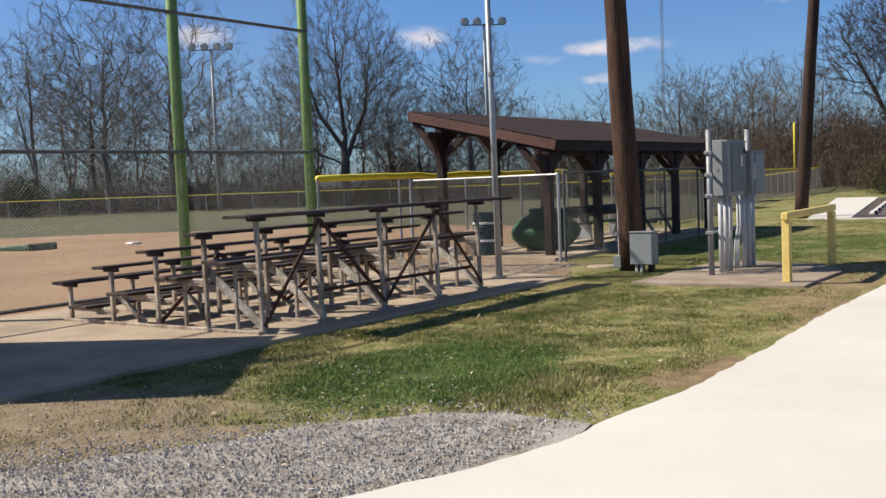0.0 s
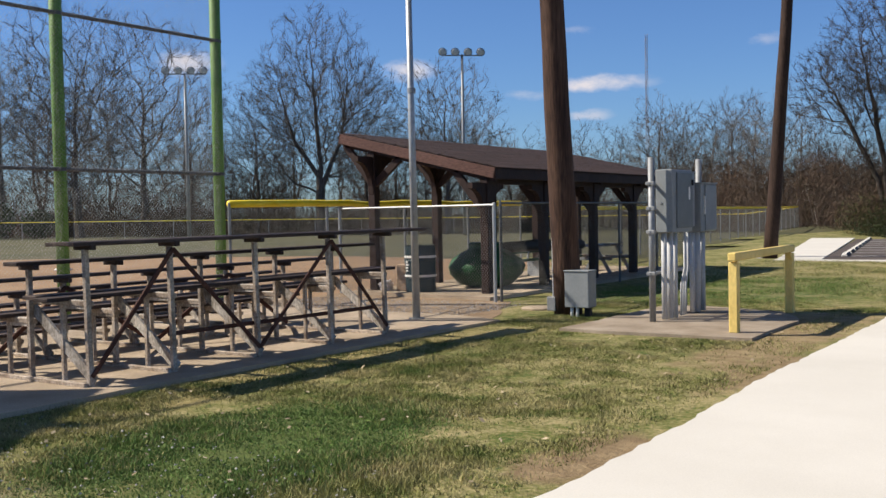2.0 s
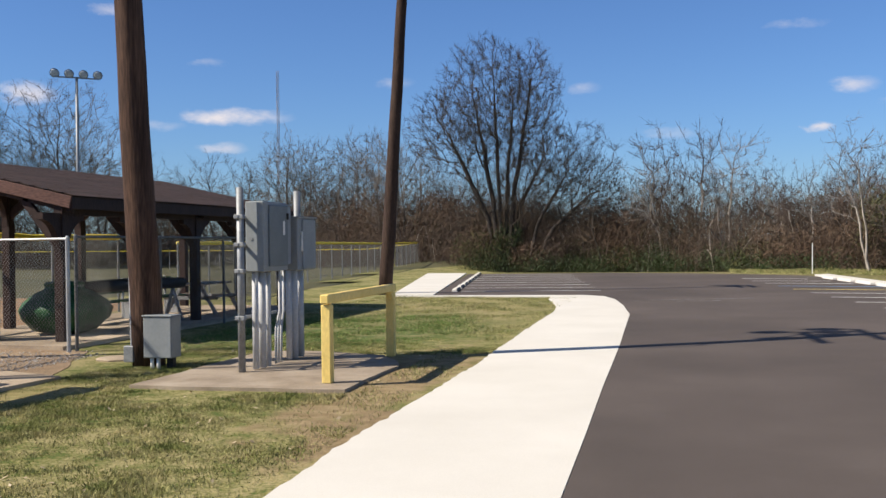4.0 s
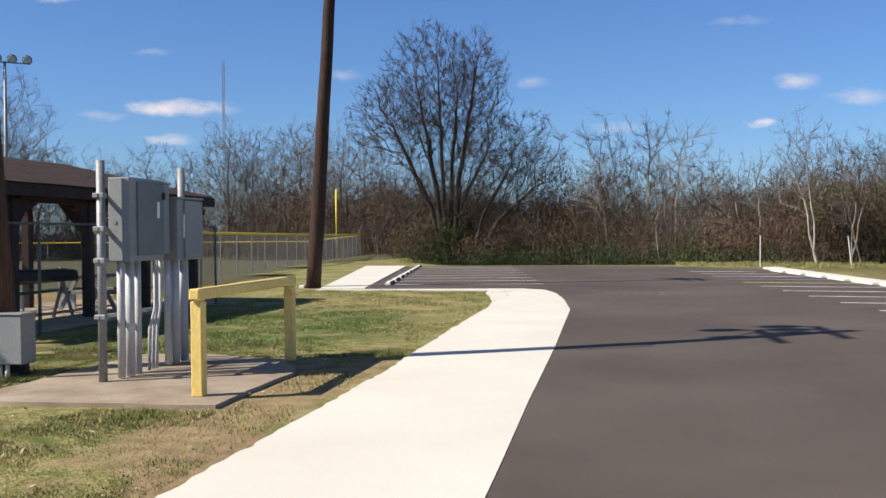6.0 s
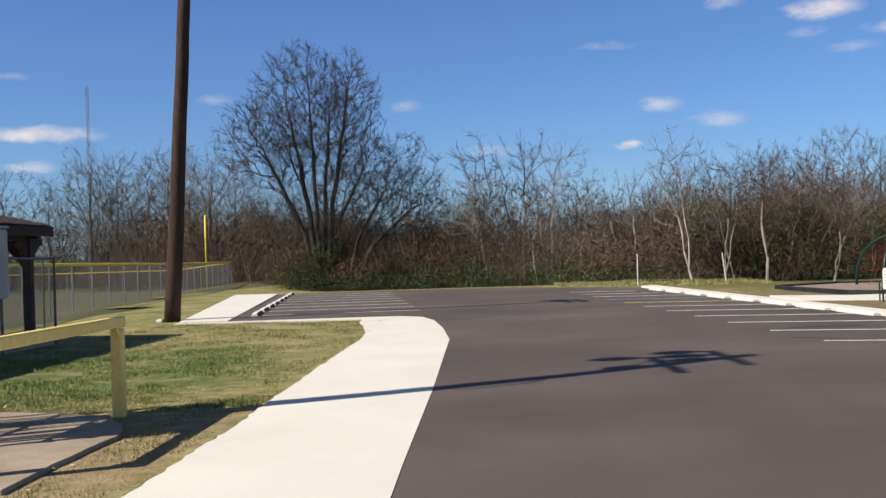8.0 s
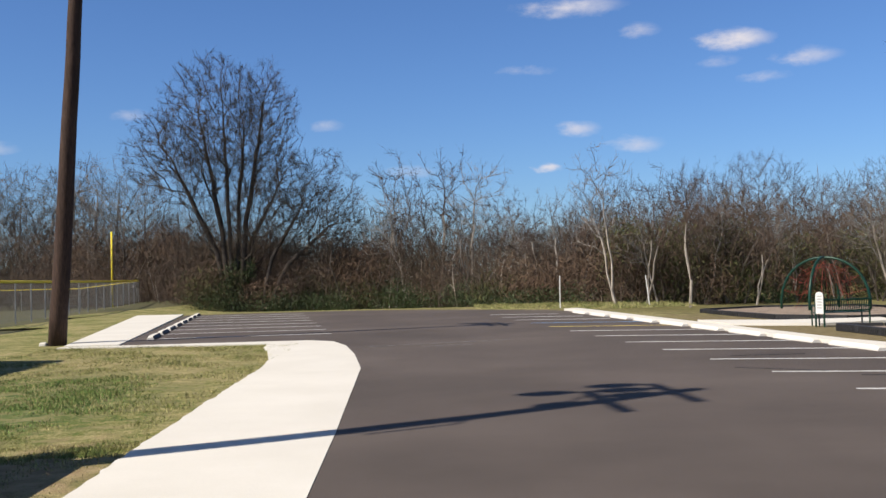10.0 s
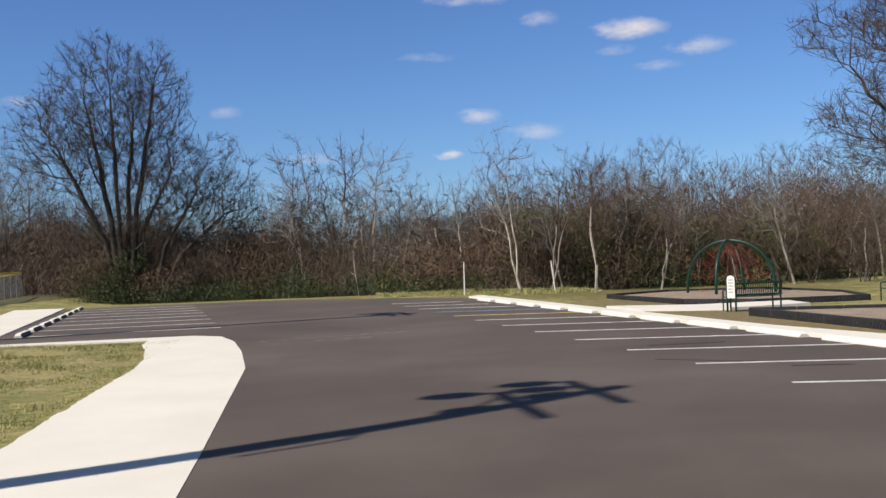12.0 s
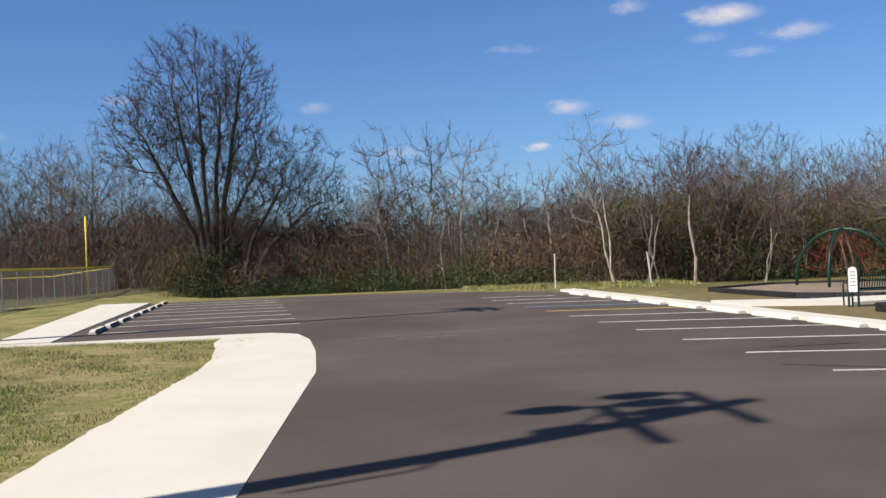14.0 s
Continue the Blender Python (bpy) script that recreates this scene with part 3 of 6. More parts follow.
def wheel_stop_mesh(length):
    """A low concrete stop with sloping sides and ends."""
    bm = bmesh.new()
    w, h, t = .105, .105, .065
    e = length / 2
    ring = [(-w, 0), (w, 0), (w, .03), (t, h), (-t, h), (-w, .03)]
    rows = [[bm.verts.new((x * k, y, z * hz)) for x, z in ring] for y, k, hz in ((-e, 1, .55), (-e + .12, 1, 1), (e - .12, 1, 1), (e, 1, .55))]
    for r, s in zip(rows, rows[1:]):
        for j in range(6):
            bm.faces.new((r[j], r[(j + 1) % 6], s[(j + 1) % 6], s[j]))
    bm.faces.new(rows[0][::-1]), bm.faces.new(rows[-1])
    return mesh_of("wheel_stop", bm)


def wheel_stops():
    me = wheel_stop_mesh(1.83)
    me.materials.append(M["concrete"])
    # copy with its +x side black: that side's shade is put into the colour
    dark = me.copy()
    dark.materials.append(M["black"])
    for f in dark.polygons:
        if f.normal.x > .4:
            f.material_index = 1
    for i in range(8):
        ob = new("wheel_stop", dark)
        ob.matrix_basis = pose(-8.45 - .385 * i, 40.5 + 2.5 * i, .03, 0, 0, 8.5)
        tagged(ob, "white wheel stop on the asphalt, its shaded side coloured black", "wheel stop", "wheel stops of the near bays")
    for i in range(12):
        ob = new("wheel_stop", me)
        ob.matrix_basis = pose(8.98 - .31 * i, 23.3 + 2.44 * i, .03, 0, 0, 6.6 + .5 * math.sin(i * 2.1))
        tagged(ob, "white concrete wheel stop before the raised walk", "wheel stop", "wheel stops before the walk")


ground()
pavings()
bay_lines()
wheel_stops()


# ---------------------------------------------------------------- shelter
EAVE_X, EAVE_Z, TOP_X, TOP_Z, ROOF_Y0, ROOF_Y1 = -11.0, 2.70, -15.1, 3.64, 20.72, 31.65


def shelter():
    t = thing("dugout_shelter", (-12.8, 26, 0), "brown wooden open-sided shelter with a sloping shingle roof", "shelter")
    o = Vector((12.8, -26, 0))

    def L(x, y, z):
        return Vector((x, y, z)) + o
    slope = (TOP_Z - EAVE_Z) / (TOP_X - EAVE_X)
    ang = math.degrees(math.atan(slope))
    width = math.hypot(TOP_X - EAVE_X, TOP_Z - EAVE_Z)
    mid = L((EAVE_X + TOP_X) / 2, (ROOF_Y0 + ROOF_Y1) / 2, (EAVE_Z + TOP_Z) / 2 - .045)
    rot = pose(0, 0, 0, 0, -ang, 0)
    roof = part("roof", box(mid, (width, ROOF_Y1 - ROOF_Y0, .05), .008, rot=rot), "deck", t, "dark brown roof with weathered shingles")
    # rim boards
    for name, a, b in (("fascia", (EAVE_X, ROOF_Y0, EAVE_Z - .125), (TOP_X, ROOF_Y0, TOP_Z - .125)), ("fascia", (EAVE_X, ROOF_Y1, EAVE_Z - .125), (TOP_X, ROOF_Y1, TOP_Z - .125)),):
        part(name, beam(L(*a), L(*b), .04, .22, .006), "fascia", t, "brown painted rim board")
    # eave and top boards share the posts' shade-darkened paint
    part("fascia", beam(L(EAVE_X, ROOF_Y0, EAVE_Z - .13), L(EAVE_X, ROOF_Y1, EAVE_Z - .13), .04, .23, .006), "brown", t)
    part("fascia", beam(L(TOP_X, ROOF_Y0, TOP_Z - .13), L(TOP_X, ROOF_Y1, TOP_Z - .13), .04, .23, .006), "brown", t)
    ys = [20.86, 23.35, 25.95, 28.4, 31.0]
    for y in ys:
        for x in (-11.3, -14.25):
            zt = EAVE_Z + (x - EAVE_X) * slope - .28
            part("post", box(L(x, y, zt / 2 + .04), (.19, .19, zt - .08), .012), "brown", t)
            # curved knee brackets along the beams
            for s in (-1, 1):
                bm = bmesh.new()
                n = 6
                prof = [(0, 0), (.62 * s, 0)] + [(.62 * s - .52 * s * math.sin(k * math.pi / 2 / n), -.72 * (1 - math.cos(k * math.pi / 2 / n)) - .12) for k in range(n + 1)] + [(0, -.9)]
                fr = [bm.verts.new(L(x - .06, y + u, zt - .1 + v)) for u, v in prof]
                bk = [bm.verts.new(L(x + .06, y + u, zt - .1 + v)) for u, v in prof]
                bm.faces.new(fr), bm.faces.new(bk[::-1])
                for i in range(len(fr)):
                    j = (i + 1) % len(fr)
                    bm.faces.new((fr[i], bk[i], bk[j], fr[j]))
                part("bracket", bm, "brown", t)
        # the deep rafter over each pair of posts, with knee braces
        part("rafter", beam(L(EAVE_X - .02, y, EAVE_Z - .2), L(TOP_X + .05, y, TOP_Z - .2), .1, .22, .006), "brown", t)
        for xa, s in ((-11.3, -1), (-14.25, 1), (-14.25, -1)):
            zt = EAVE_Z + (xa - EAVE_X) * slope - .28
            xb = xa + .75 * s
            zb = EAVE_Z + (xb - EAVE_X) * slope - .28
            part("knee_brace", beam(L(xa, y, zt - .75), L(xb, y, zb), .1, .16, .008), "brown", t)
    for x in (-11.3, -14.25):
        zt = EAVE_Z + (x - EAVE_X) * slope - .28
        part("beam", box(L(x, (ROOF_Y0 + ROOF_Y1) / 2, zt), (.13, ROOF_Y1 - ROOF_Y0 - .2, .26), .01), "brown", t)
    # shingles, course by course
    me = mesh_of("shingle", box((0, 0, 0), (.205, 1.085, .012), .003))
    me.materials.append(M["shingle"])
    rnd = random.Random(4)
    n = 28
    for i in range(n):
        f = (i + .5) / n
        for k in range(10):
            y = ROOF_Y0 - .02 + 1.093 * (k + .5) + (0.3 if i % 2 else 0) - .15
            y = min(max(y, ROOF_Y0 + .52), ROOF_Y1 - .52)
            x, z = EAVE_X + .04 + (TOP_X - EAVE_X - .06) * f, EAVE_Z + .004 + (TOP_Z - EAVE_Z) * f
            part("shingle", me, "shingle", roof, m=Matrix.Translation(L(x, y, z + rnd.uniform(0, .006))) @ pose(0, 0, 0, 0, -ang + 2.6, rnd.uniform(-.2, .2)))
    # bench and table in the shade
    b = thing("team_bench", (-13.2, 26.2, .08), "dark green slatted bench with a backrest on the dugout floor", "bench")
    for i in range(3):
        part("seat_slat", box((.15 * i, 0, .45), (.13, 4.6, .04), .008), "tarp", b)
    for i in range(2):
        part("back_slat", box((-.12, 0, .68 + .17 * i), (.04, 4.6, .14), .008), "tarp", b)
    for y in (-2, 0, 2):
        part("leg", box((.1, y, .215), (.34, .06, .43), .006), "galv", b)
        part("back_support", beam((-.1, y, 0), (-.12, y, .95), .05, .05, .004), "galv", b)
    p = thing("picnic_table", (-12.3, 28.3, .08), "grey weathered picnic table under the roof", "table")
    for i in range(5):
        part("top_board", box((-.3 + .15 * i, 0, .74), (.14, 1.8, .04), .006), "frame", p)
    for s in (-1, 1):
        part("seat_board", box((.68 * s, 0, .44), (.24, 1.8, .04), .006), "frame", p)
        for y in (-.65, .65):
            part("leg", beam((.25 * s, y, .72), (.68 * s, y, 0.0), .05, .09, .004), "dull_galv", p)
    for y in (-.65, .65):
        part("cross_bar", box((0, y, .4), (1.45, .05, .08), .004), "dull_galv", p)


# ---------------------------------------------------------------- fences
def wire_fence(name, runs, height, label, cap=None, cap_r=.045, wave=0.0, post_step=2.4, low=0.05, mesh="wire", group="", pitch=.075, r=.0022, post_r=.03, top_rail=True, post_mat="dull_galv"):
    """Posts, top rail or yellow cap and woven wire along a run of corners in plan."""
    x0, y0 = runs[0]
    t = thing(name, (x0, y0, 0), label, "fence", group)
    cut = []
    for (ax, ay), (bx, by) in zip(runs, runs[1:]):
        n = max(1, round(math.hypot(bx - ax, by - ay) / post_step))
        cut += [(ax + (bx - ax) * i / n - x0, ay + (by - ay) * i / n - y0) for i in range(n)]
    cut.append((runs[-1][0] - x0, runs[-1][1] - y0))
    rnd = random.Random(len(cut))
    def at(x, y):
        return fall(x + x0, y + y0)
    for x, y in cut:
        part("post", tube([(x, y, at(x, y) - .05), (x, y, at(x, y) + height + .02), (x, y, at(x, y) + height + .05)], [post_r, post_r, post_r * .5], 8), post_mat, t, smooth=False)
    for a, b in zip(cut, cut[1:]):
        za, zb = at(*a), at(*b)
        part("chain_link_mesh", chain_link(a, b, low, height, pitch, r), mesh, t, m=Matrix.Translation((0, 0, (za + zb) / 2)))
        if top_rail:
            part("top_rail", tube([(*a, za + height), (*b, zb + height)], .021, 8), post_mat, t)
    if cap:
        pts = []
        for a, b in zip(cut, cut[1:]):
            for k in range(4):
                f = k / 4
                pts.append((a[0] + (b[0] - a[0]) * f, a[1] + (b[1] - a[1]) * f, at(*a) * (1 - f) + at(*b) * f + height + .01 + rnd.uniform(-wave, wave)))
        pts.append((*cut[-1], at(*cut[-1]) + height + .01))
        part("cap", tube(pts, cap_r, 8), cap, t, "corrugated yellow plastic fence cap", smooth=True)
    return t


def fences():
    wire_fence("field_fence", [(-15.0, 17.15), (-15.35, 29.4)], 2.02, "chain-link fence with a wavy yellow cap along the dugout", "yellow_cap", .075, .028, post_step=3.06, mesh="wire_dark")
    wire_fence("sideline_fence", [(-15.5, 33.0), (-20.3, 65.5), (-25.2, 98.2)], 1.85, "chain-link fence with a yellow cap along the foul line", "yellow_cap", .06, .006, post_step=3.0, mesh="wire_dark", r=.0018)
    arc = []
    for i in range(17):
        a = radians(8 + 100 * i / 16)
        arc.append((-18.5 - 90 * math.sin(a), 11.5 + 90 * math.cos(a)))
    wire_fence("outfield_fence", [(-25.2, 98.2)] + arc, 1.8, "low chain-link outfield fence with a thin yellow cap", "yellow_cap", .04, .004, post_step=5.0, pitch=.12, r=.0025, mesh="wire_dark")
    wire_fence("dugout_fence", [(-15.0, 20.55), (-10.5, 19.85)], 1.92, "chain-link dugout fence with a galvanised top rail", post_step=4.6, post_r=.036, mesh="wire", post_mat="galv", r=.0019)
    wire_fence("dugout_fence", [(-10.46, 20.02), (-10.62, 26.0), (-10.7, 31.0)], 1.95, "dark chain-link fence along the open side of the dugout", post_step=3.0, mesh="wire_dark", post_mat="wire_dark")
    wire_fence("dugout_fence", [(-13.6, 36.6), (-15.4, 33.1)], 2.0, "short dark chain-link wing by the dugout", post_step=2.0, mesh="wire_dark", post_mat="wire_dark")
    # backstop
    t = thing("backstop", (-14.95, 16.85, 0), "tall chain-link baseball backstop on green posts", "backstop")
    ys = [0.0, -3.55, -8.3, -12.5]
    H = 7.6
    for y in ys:
        part("post", tube([(0, y, -.05), (0, y, H)], .105, 12), "post_green", t, "green painted steel post", smooth=True)
    for a, b in zip(ys, ys[1:]):
        part("chain_link_mesh", chain_link((.1, a), (.1, b), .05, H, .072, .0015), "wire", t)
        for z in (.08, 2.62, 5.2, H):
            part("rail", tube([(.06, a, z), (.06, b, z)], .034, 8), "wire_dark", t, "dark cross rail")
    for y in ys:
        for z in (2.62, 5.2):
            part("rail_clamp", tube([(0, y, z - .03), (0, y, z + .03)], .115, 12), "wire_dark", t)
    # foul pole
    f = thing("foul_pole", (-28.5, 101.6, fall(-28.5, 101.6)), "tall yellow foul pole beside the sideline fence", "pole")
    part("shaft", tube([(0, 0, -.05), (0, 0, 6.75)], .085, 10), "yellow_cap", f, smooth=True)


# ---------------------------------------------------------------- poles
def floodlight(parent, at, yaw, size=1.0, mat="dull_galv"):
    m = Matrix.Translation(at) @ pose(0, 0, 0, 0, 0, yaw) @ pose(0, 0, 0, -25, 0, 0)
    bm = lathe([(.08, -.42), (.14, -.40), (.24, -.18), (.30, .0), (.31, .02)], 14)
    bmesh.ops.transform(bm, matrix=Matrix.Diagonal((size, size, size, 1)) @ pose(0, 0, 0, -90, 0, 0), verts=bm.verts)
    lamp = part("floodlight", bm, mat, parent, "bowl-shaped floodlight", smooth=True, m=m)
    bm = lathe([(.28, .022), (.2, .05), (.05, .062)], 14)
    bmesh.ops.transform(bm, matrix=Matrix.Diagonal((size, size, size, 1)) @ pose(0, 0, 0, -90, 0, 0), verts=bm.verts)
    part("lens", bm, "glass_lamp", lamp, smooth=True)


def utility_pole(base, top, r0, r1, label, mat, lights, bow=(0, 0)):
    t = thing("utility_pole", base, label, "pole", "wooden light poles")
    lean = Vector(top) - Vector(base)
    n = 14
    rnd = random.Random(int(r0 * 1000))
    pts = [lean * (i / n) + Vector((rnd.uniform(-.015, .015), rnd.uniform(-.015, .015), 0)) * (1 if 0 < i < n else 0) + Vector((*bow, 0)) * (4 * i / n * (1 - i / n)) for i in range(n + 1)]
    pts[0].z = -.1
    part("shaft", tube(pts, [r0 + (r1 - r0) * i / n for i in range(n + 1)], 16), mat, t, smooth=True)
    for f, arms in lights:
        c = lean * f + Vector((*bow, 0)) * (4 * f * (1 - f))
        d = Vector((-.07, 1, 0)).normalized()
        part("cross_arm", beam(c - d * 1.06, c + d * 1.06, .10, .13, .01), mat, t)
        part("arm_brace", beam(c + d * .72, c - lean.normalized() * .75, .03, .05), "dull_galv", t, "flat steel arm brace")
        for k in arms:
            hang = Matrix.Translation(c + d * k) @ pose(0, 0, 0, 22, 0, 0)
            lamp = part("floodlight", lathe([(.05, -.98), (.17, -.9), (.25, -.68), (.22, -.5), (.13, -.34), (.09, -.22), (.05, -.2)][::-1], 14), "dull_galv", t, "deep bell-shaped floodlight", smooth=True, m=hang)
            part("lamp_bracket", tube([(0, 0, .02), (0, 0, -.24)], .035, 6), "dull_galv", lamp)
            part("lens", lathe([(.03, -1.0), (.155, -.925)], 14), "glass_lamp", lamp, smooth=True)
    return t


def poles():
    a = utility_pole((-8.12, 18.3, 0), (-8.62, 18.15, 12.3), .24, .14, "dark creosoted wooden light pole", "pole", [(.965, (1.0, .45, -.12)), (.867, (1.0, -.18))], (.2, -.37))
    part("conduit", tube([(-.19, -.16, .3), (-.12, -.31, 1.5), (-.08, -.43, 3.0), (-.07, -.52, 4.5), (-.1, -.56, 6.0)], .022, 8), "pvc", a, "thin grey conduit")
    part("riser", tube([(-.19, -.40, 8.75), (-.06, -.74, 8.35), (-.09, -.80, 7.4)], .03, 8), "pvc", a, "bent riser pipe")
    part("junction_box", box((-.2, -.2, .2), (.16, .1, .24), .01), "dull_galv", a, "small grey junction box")
    b = utility_pole((-10.52, 38.4, 0), (-9.31, 37.35, 12.1), .245, .16, "leaning dark wooden light pole beside the landing", "pole_far", [(.975, (1.0, .45, -.12)), (.94, (1.0, -.18))])
    part("stone_footing", box((-.33, -.1, .04), (.2, .16, .12), .03), "concrete", b)
    t = thing("steel_pole", (-9.87, 16.3, .05), "slim galvanised steel pole on the concrete pad", "pole")
    part("shaft", tube([(0, 0, -.05), (-.02, 0, 3), (-.04, 0, 6.2)], [.066, .055, .047], 14), "galv", t, smooth=True)
    part("clamp", tube([(-.012, 0, 3.68), (-.012, 0, 3.76)], .07, 14), "dull_galv", t)
    part("base_flange", tube([(0, 0, 0), (0, 0, .02)], .13, 14), "dull_galv", t)
    for (x, y), h in (((-91.2, 84.3), 19.6), ((-62.5, 99.5), 20.6)):
        t = thing("field_light_pole", (x, y, -.85), "steel field light pole carrying a row of floodlights", "light pole", "field light poles")
        part("shaft", tube([(0, 0, -.1), (0, 0, h)], [.24, .14], 12), "dull_galv", t, smooth=True)
        d = Vector((math.cos(radians(42)), math.sin(radians(42)), 0))
        part("cross_arm", beam(Vector((0, 0, h - .1)) - d * 2.4, Vector((0, 0, h - .1)) + d * 2.4, .13, .13), "dull_galv", t)
        for k in (-2.2, -.75, .7, 2.15):
            floodlight(t, d * k + Vector((0, 0, h + .3)), 205, 1.6, "black")
    # lattice mast on the horizon
    D = 520
    t = thing("radio_mast", (D * math.sin(radians(-22.75)), 7 + D * math.cos(radians(-22.75)), 0), "slender lattice radio mast far behind the trees", "mast")
    hgt = 90.5
    w = .72
    legs = [(w * math.cos(k), w * math.sin(k)) for k in (0, 2.094, 4.189)]
    for x, y in legs:
        part("leg", tube([(x, y, 0), (x, y, hgt)], .09, 5), "mast", t)
    bm = bmesh.new()
    z = 0
    i = 0
    while z < hgt - 2:
        for k in range(3):
            a, b = legs[k], legs[(k + 1) % 3]
            tube([(*a, z), (*b, z + 2)], .05, 3, bm), tube([(*b, z), (*a, z)], .05, 3, bm)
        z += 2
    part("lattice", bm, "mast", t)


# ---------------------------------------------------------------- electrical gear and rail
def electrical():
    t = thing("electrical_panel_rack", (-6.2, 18.5, .06), "grey electrical panels on a steel post rack with many conduits", "electrical panel")
    part("rack_post", tube([(-.07, -1.0, -.02), (-.07, -1.0, 2.5)], .05, 12), "dull_galv", t, smooth=True)
    part("rack_post", tube([(-.12, 1.2, -.02), (-.12, 1.2, 2.55)], .05, 12), "dull_galv", t, smooth=True)
    for z in (1.36, 2.1, 1.72, .72):
        part("strut_channel", box((-.09, .1, z), (.045, 2.35, .045), .004), "dull_galv", t)
        part("channel_clamp", box((-.07, -1.02, z), (.14, .09, .06), .008), "dull_galv", t)
    big = part("panel_box", box((.07, -.42, 1.83), (.27, .86, .97), .012), "box", t, "large grey breaker panel")
    part("panel_door", box((.215, -.36, 1.84), (.03, .66, .86), .008), "box_dark", big)
    part("label_plate", box((.236, -.2, 1.95), (.006, .07, .2), .002), "white", big, "white notice plate")
    part("knockout", tube([(.02, -.86, 1.8), (.02, -.845, 1.8)], .022, 10), "dull_galv", big)
    part("panel_latch", box((.24, -.06, 2.12), (.03, .05, .09), .006), "black", big)
    mid = part("switch_box", box((.05, .17, 1.85), (.2, .22, .86), .01), "box", t, "narrow grey switch box")
    part("lid", box((.05, .17, 2.29), (.23, .25, .02), .004), "box", mid)
    sm = part("meter_box", box((.08, .72, 1.72), (.28, .72, .78), .012), "box", t, "light grey meter cabinet")
    part("cabinet_door", box((.23, .8, 1.72), (.025, .53, .74), .008), "box", sm)
    part("rain_lid", box((.09, .72, 2.12), (.32, .75, .025), .005), "box", sm)
    part("handle", box((.235, .5, 1.76), (.03, .02, .3), .005), "white", sm)
    for i, (x, y, r) in enumerate(((.02, -.74, .045), (.05, -.58, .055), (.08, -.44, .04), (.0, -.3, .03), (.04, .42, .045), (.08, .56, .05), (.03, .68, .04), (.07, .8, .04), (.05, .92, .035), (0, 1.02, .035))):
        part("conduit", tube([(x, y, 0), (x, y, 1.36)], r, 10), "pvc", t, smooth=True)
    for y0, y1 in ((-.12, .05), (-.02, .1), (.08, .2)):
        part("bent_conduit", tube([(.05, y0, 0), (.05, y0 + .02, .5), (.05, y1, .75), (.05, y1, 1.45)], .02, 8), "pvc", t, smooth=True)
    b = thing("pedestal_box", (-7.75, 18.02, 0), "pale grey steel utility box on short conduit legs", "utility box")
    body = part("body", box((0, 0, .47), (.44, .30, .60), .012), "box", b)
    part("lid", box((0, 0, .775), (.47, .33, .02), .005), "box", body)
    for x in (-.12, -.02):
        part("leg", tube([(x, -.08, -.02), (x, -.08, .18)], .028, 10), "white", b, smooth=True)
    part("leg", box((.13, .02, .09), (.1, .1, .2), .005), "black", b)
    r = thing("guard_rail", (-4.76, 18.16, .06), "yellow painted wooden guard rail on the slab", "rail")
    for y in (-1.5, 1.5):
        part("post", box((-.03 * y / 1.5, y, .47), (.125, .125, .98), .012), "yellow", r)
    part("beam", box((0, 0, 1.03), (.115, 3.22, .115), .014, rot=pose(0, 0, 0, 0, 0, 1.1)), "yellow", r)
    for y in (-1.45, 1.45):
        part("gusset", beam((0, y, .86), (0, y * .93, .97), .06, .05, .004), "yellow", r)


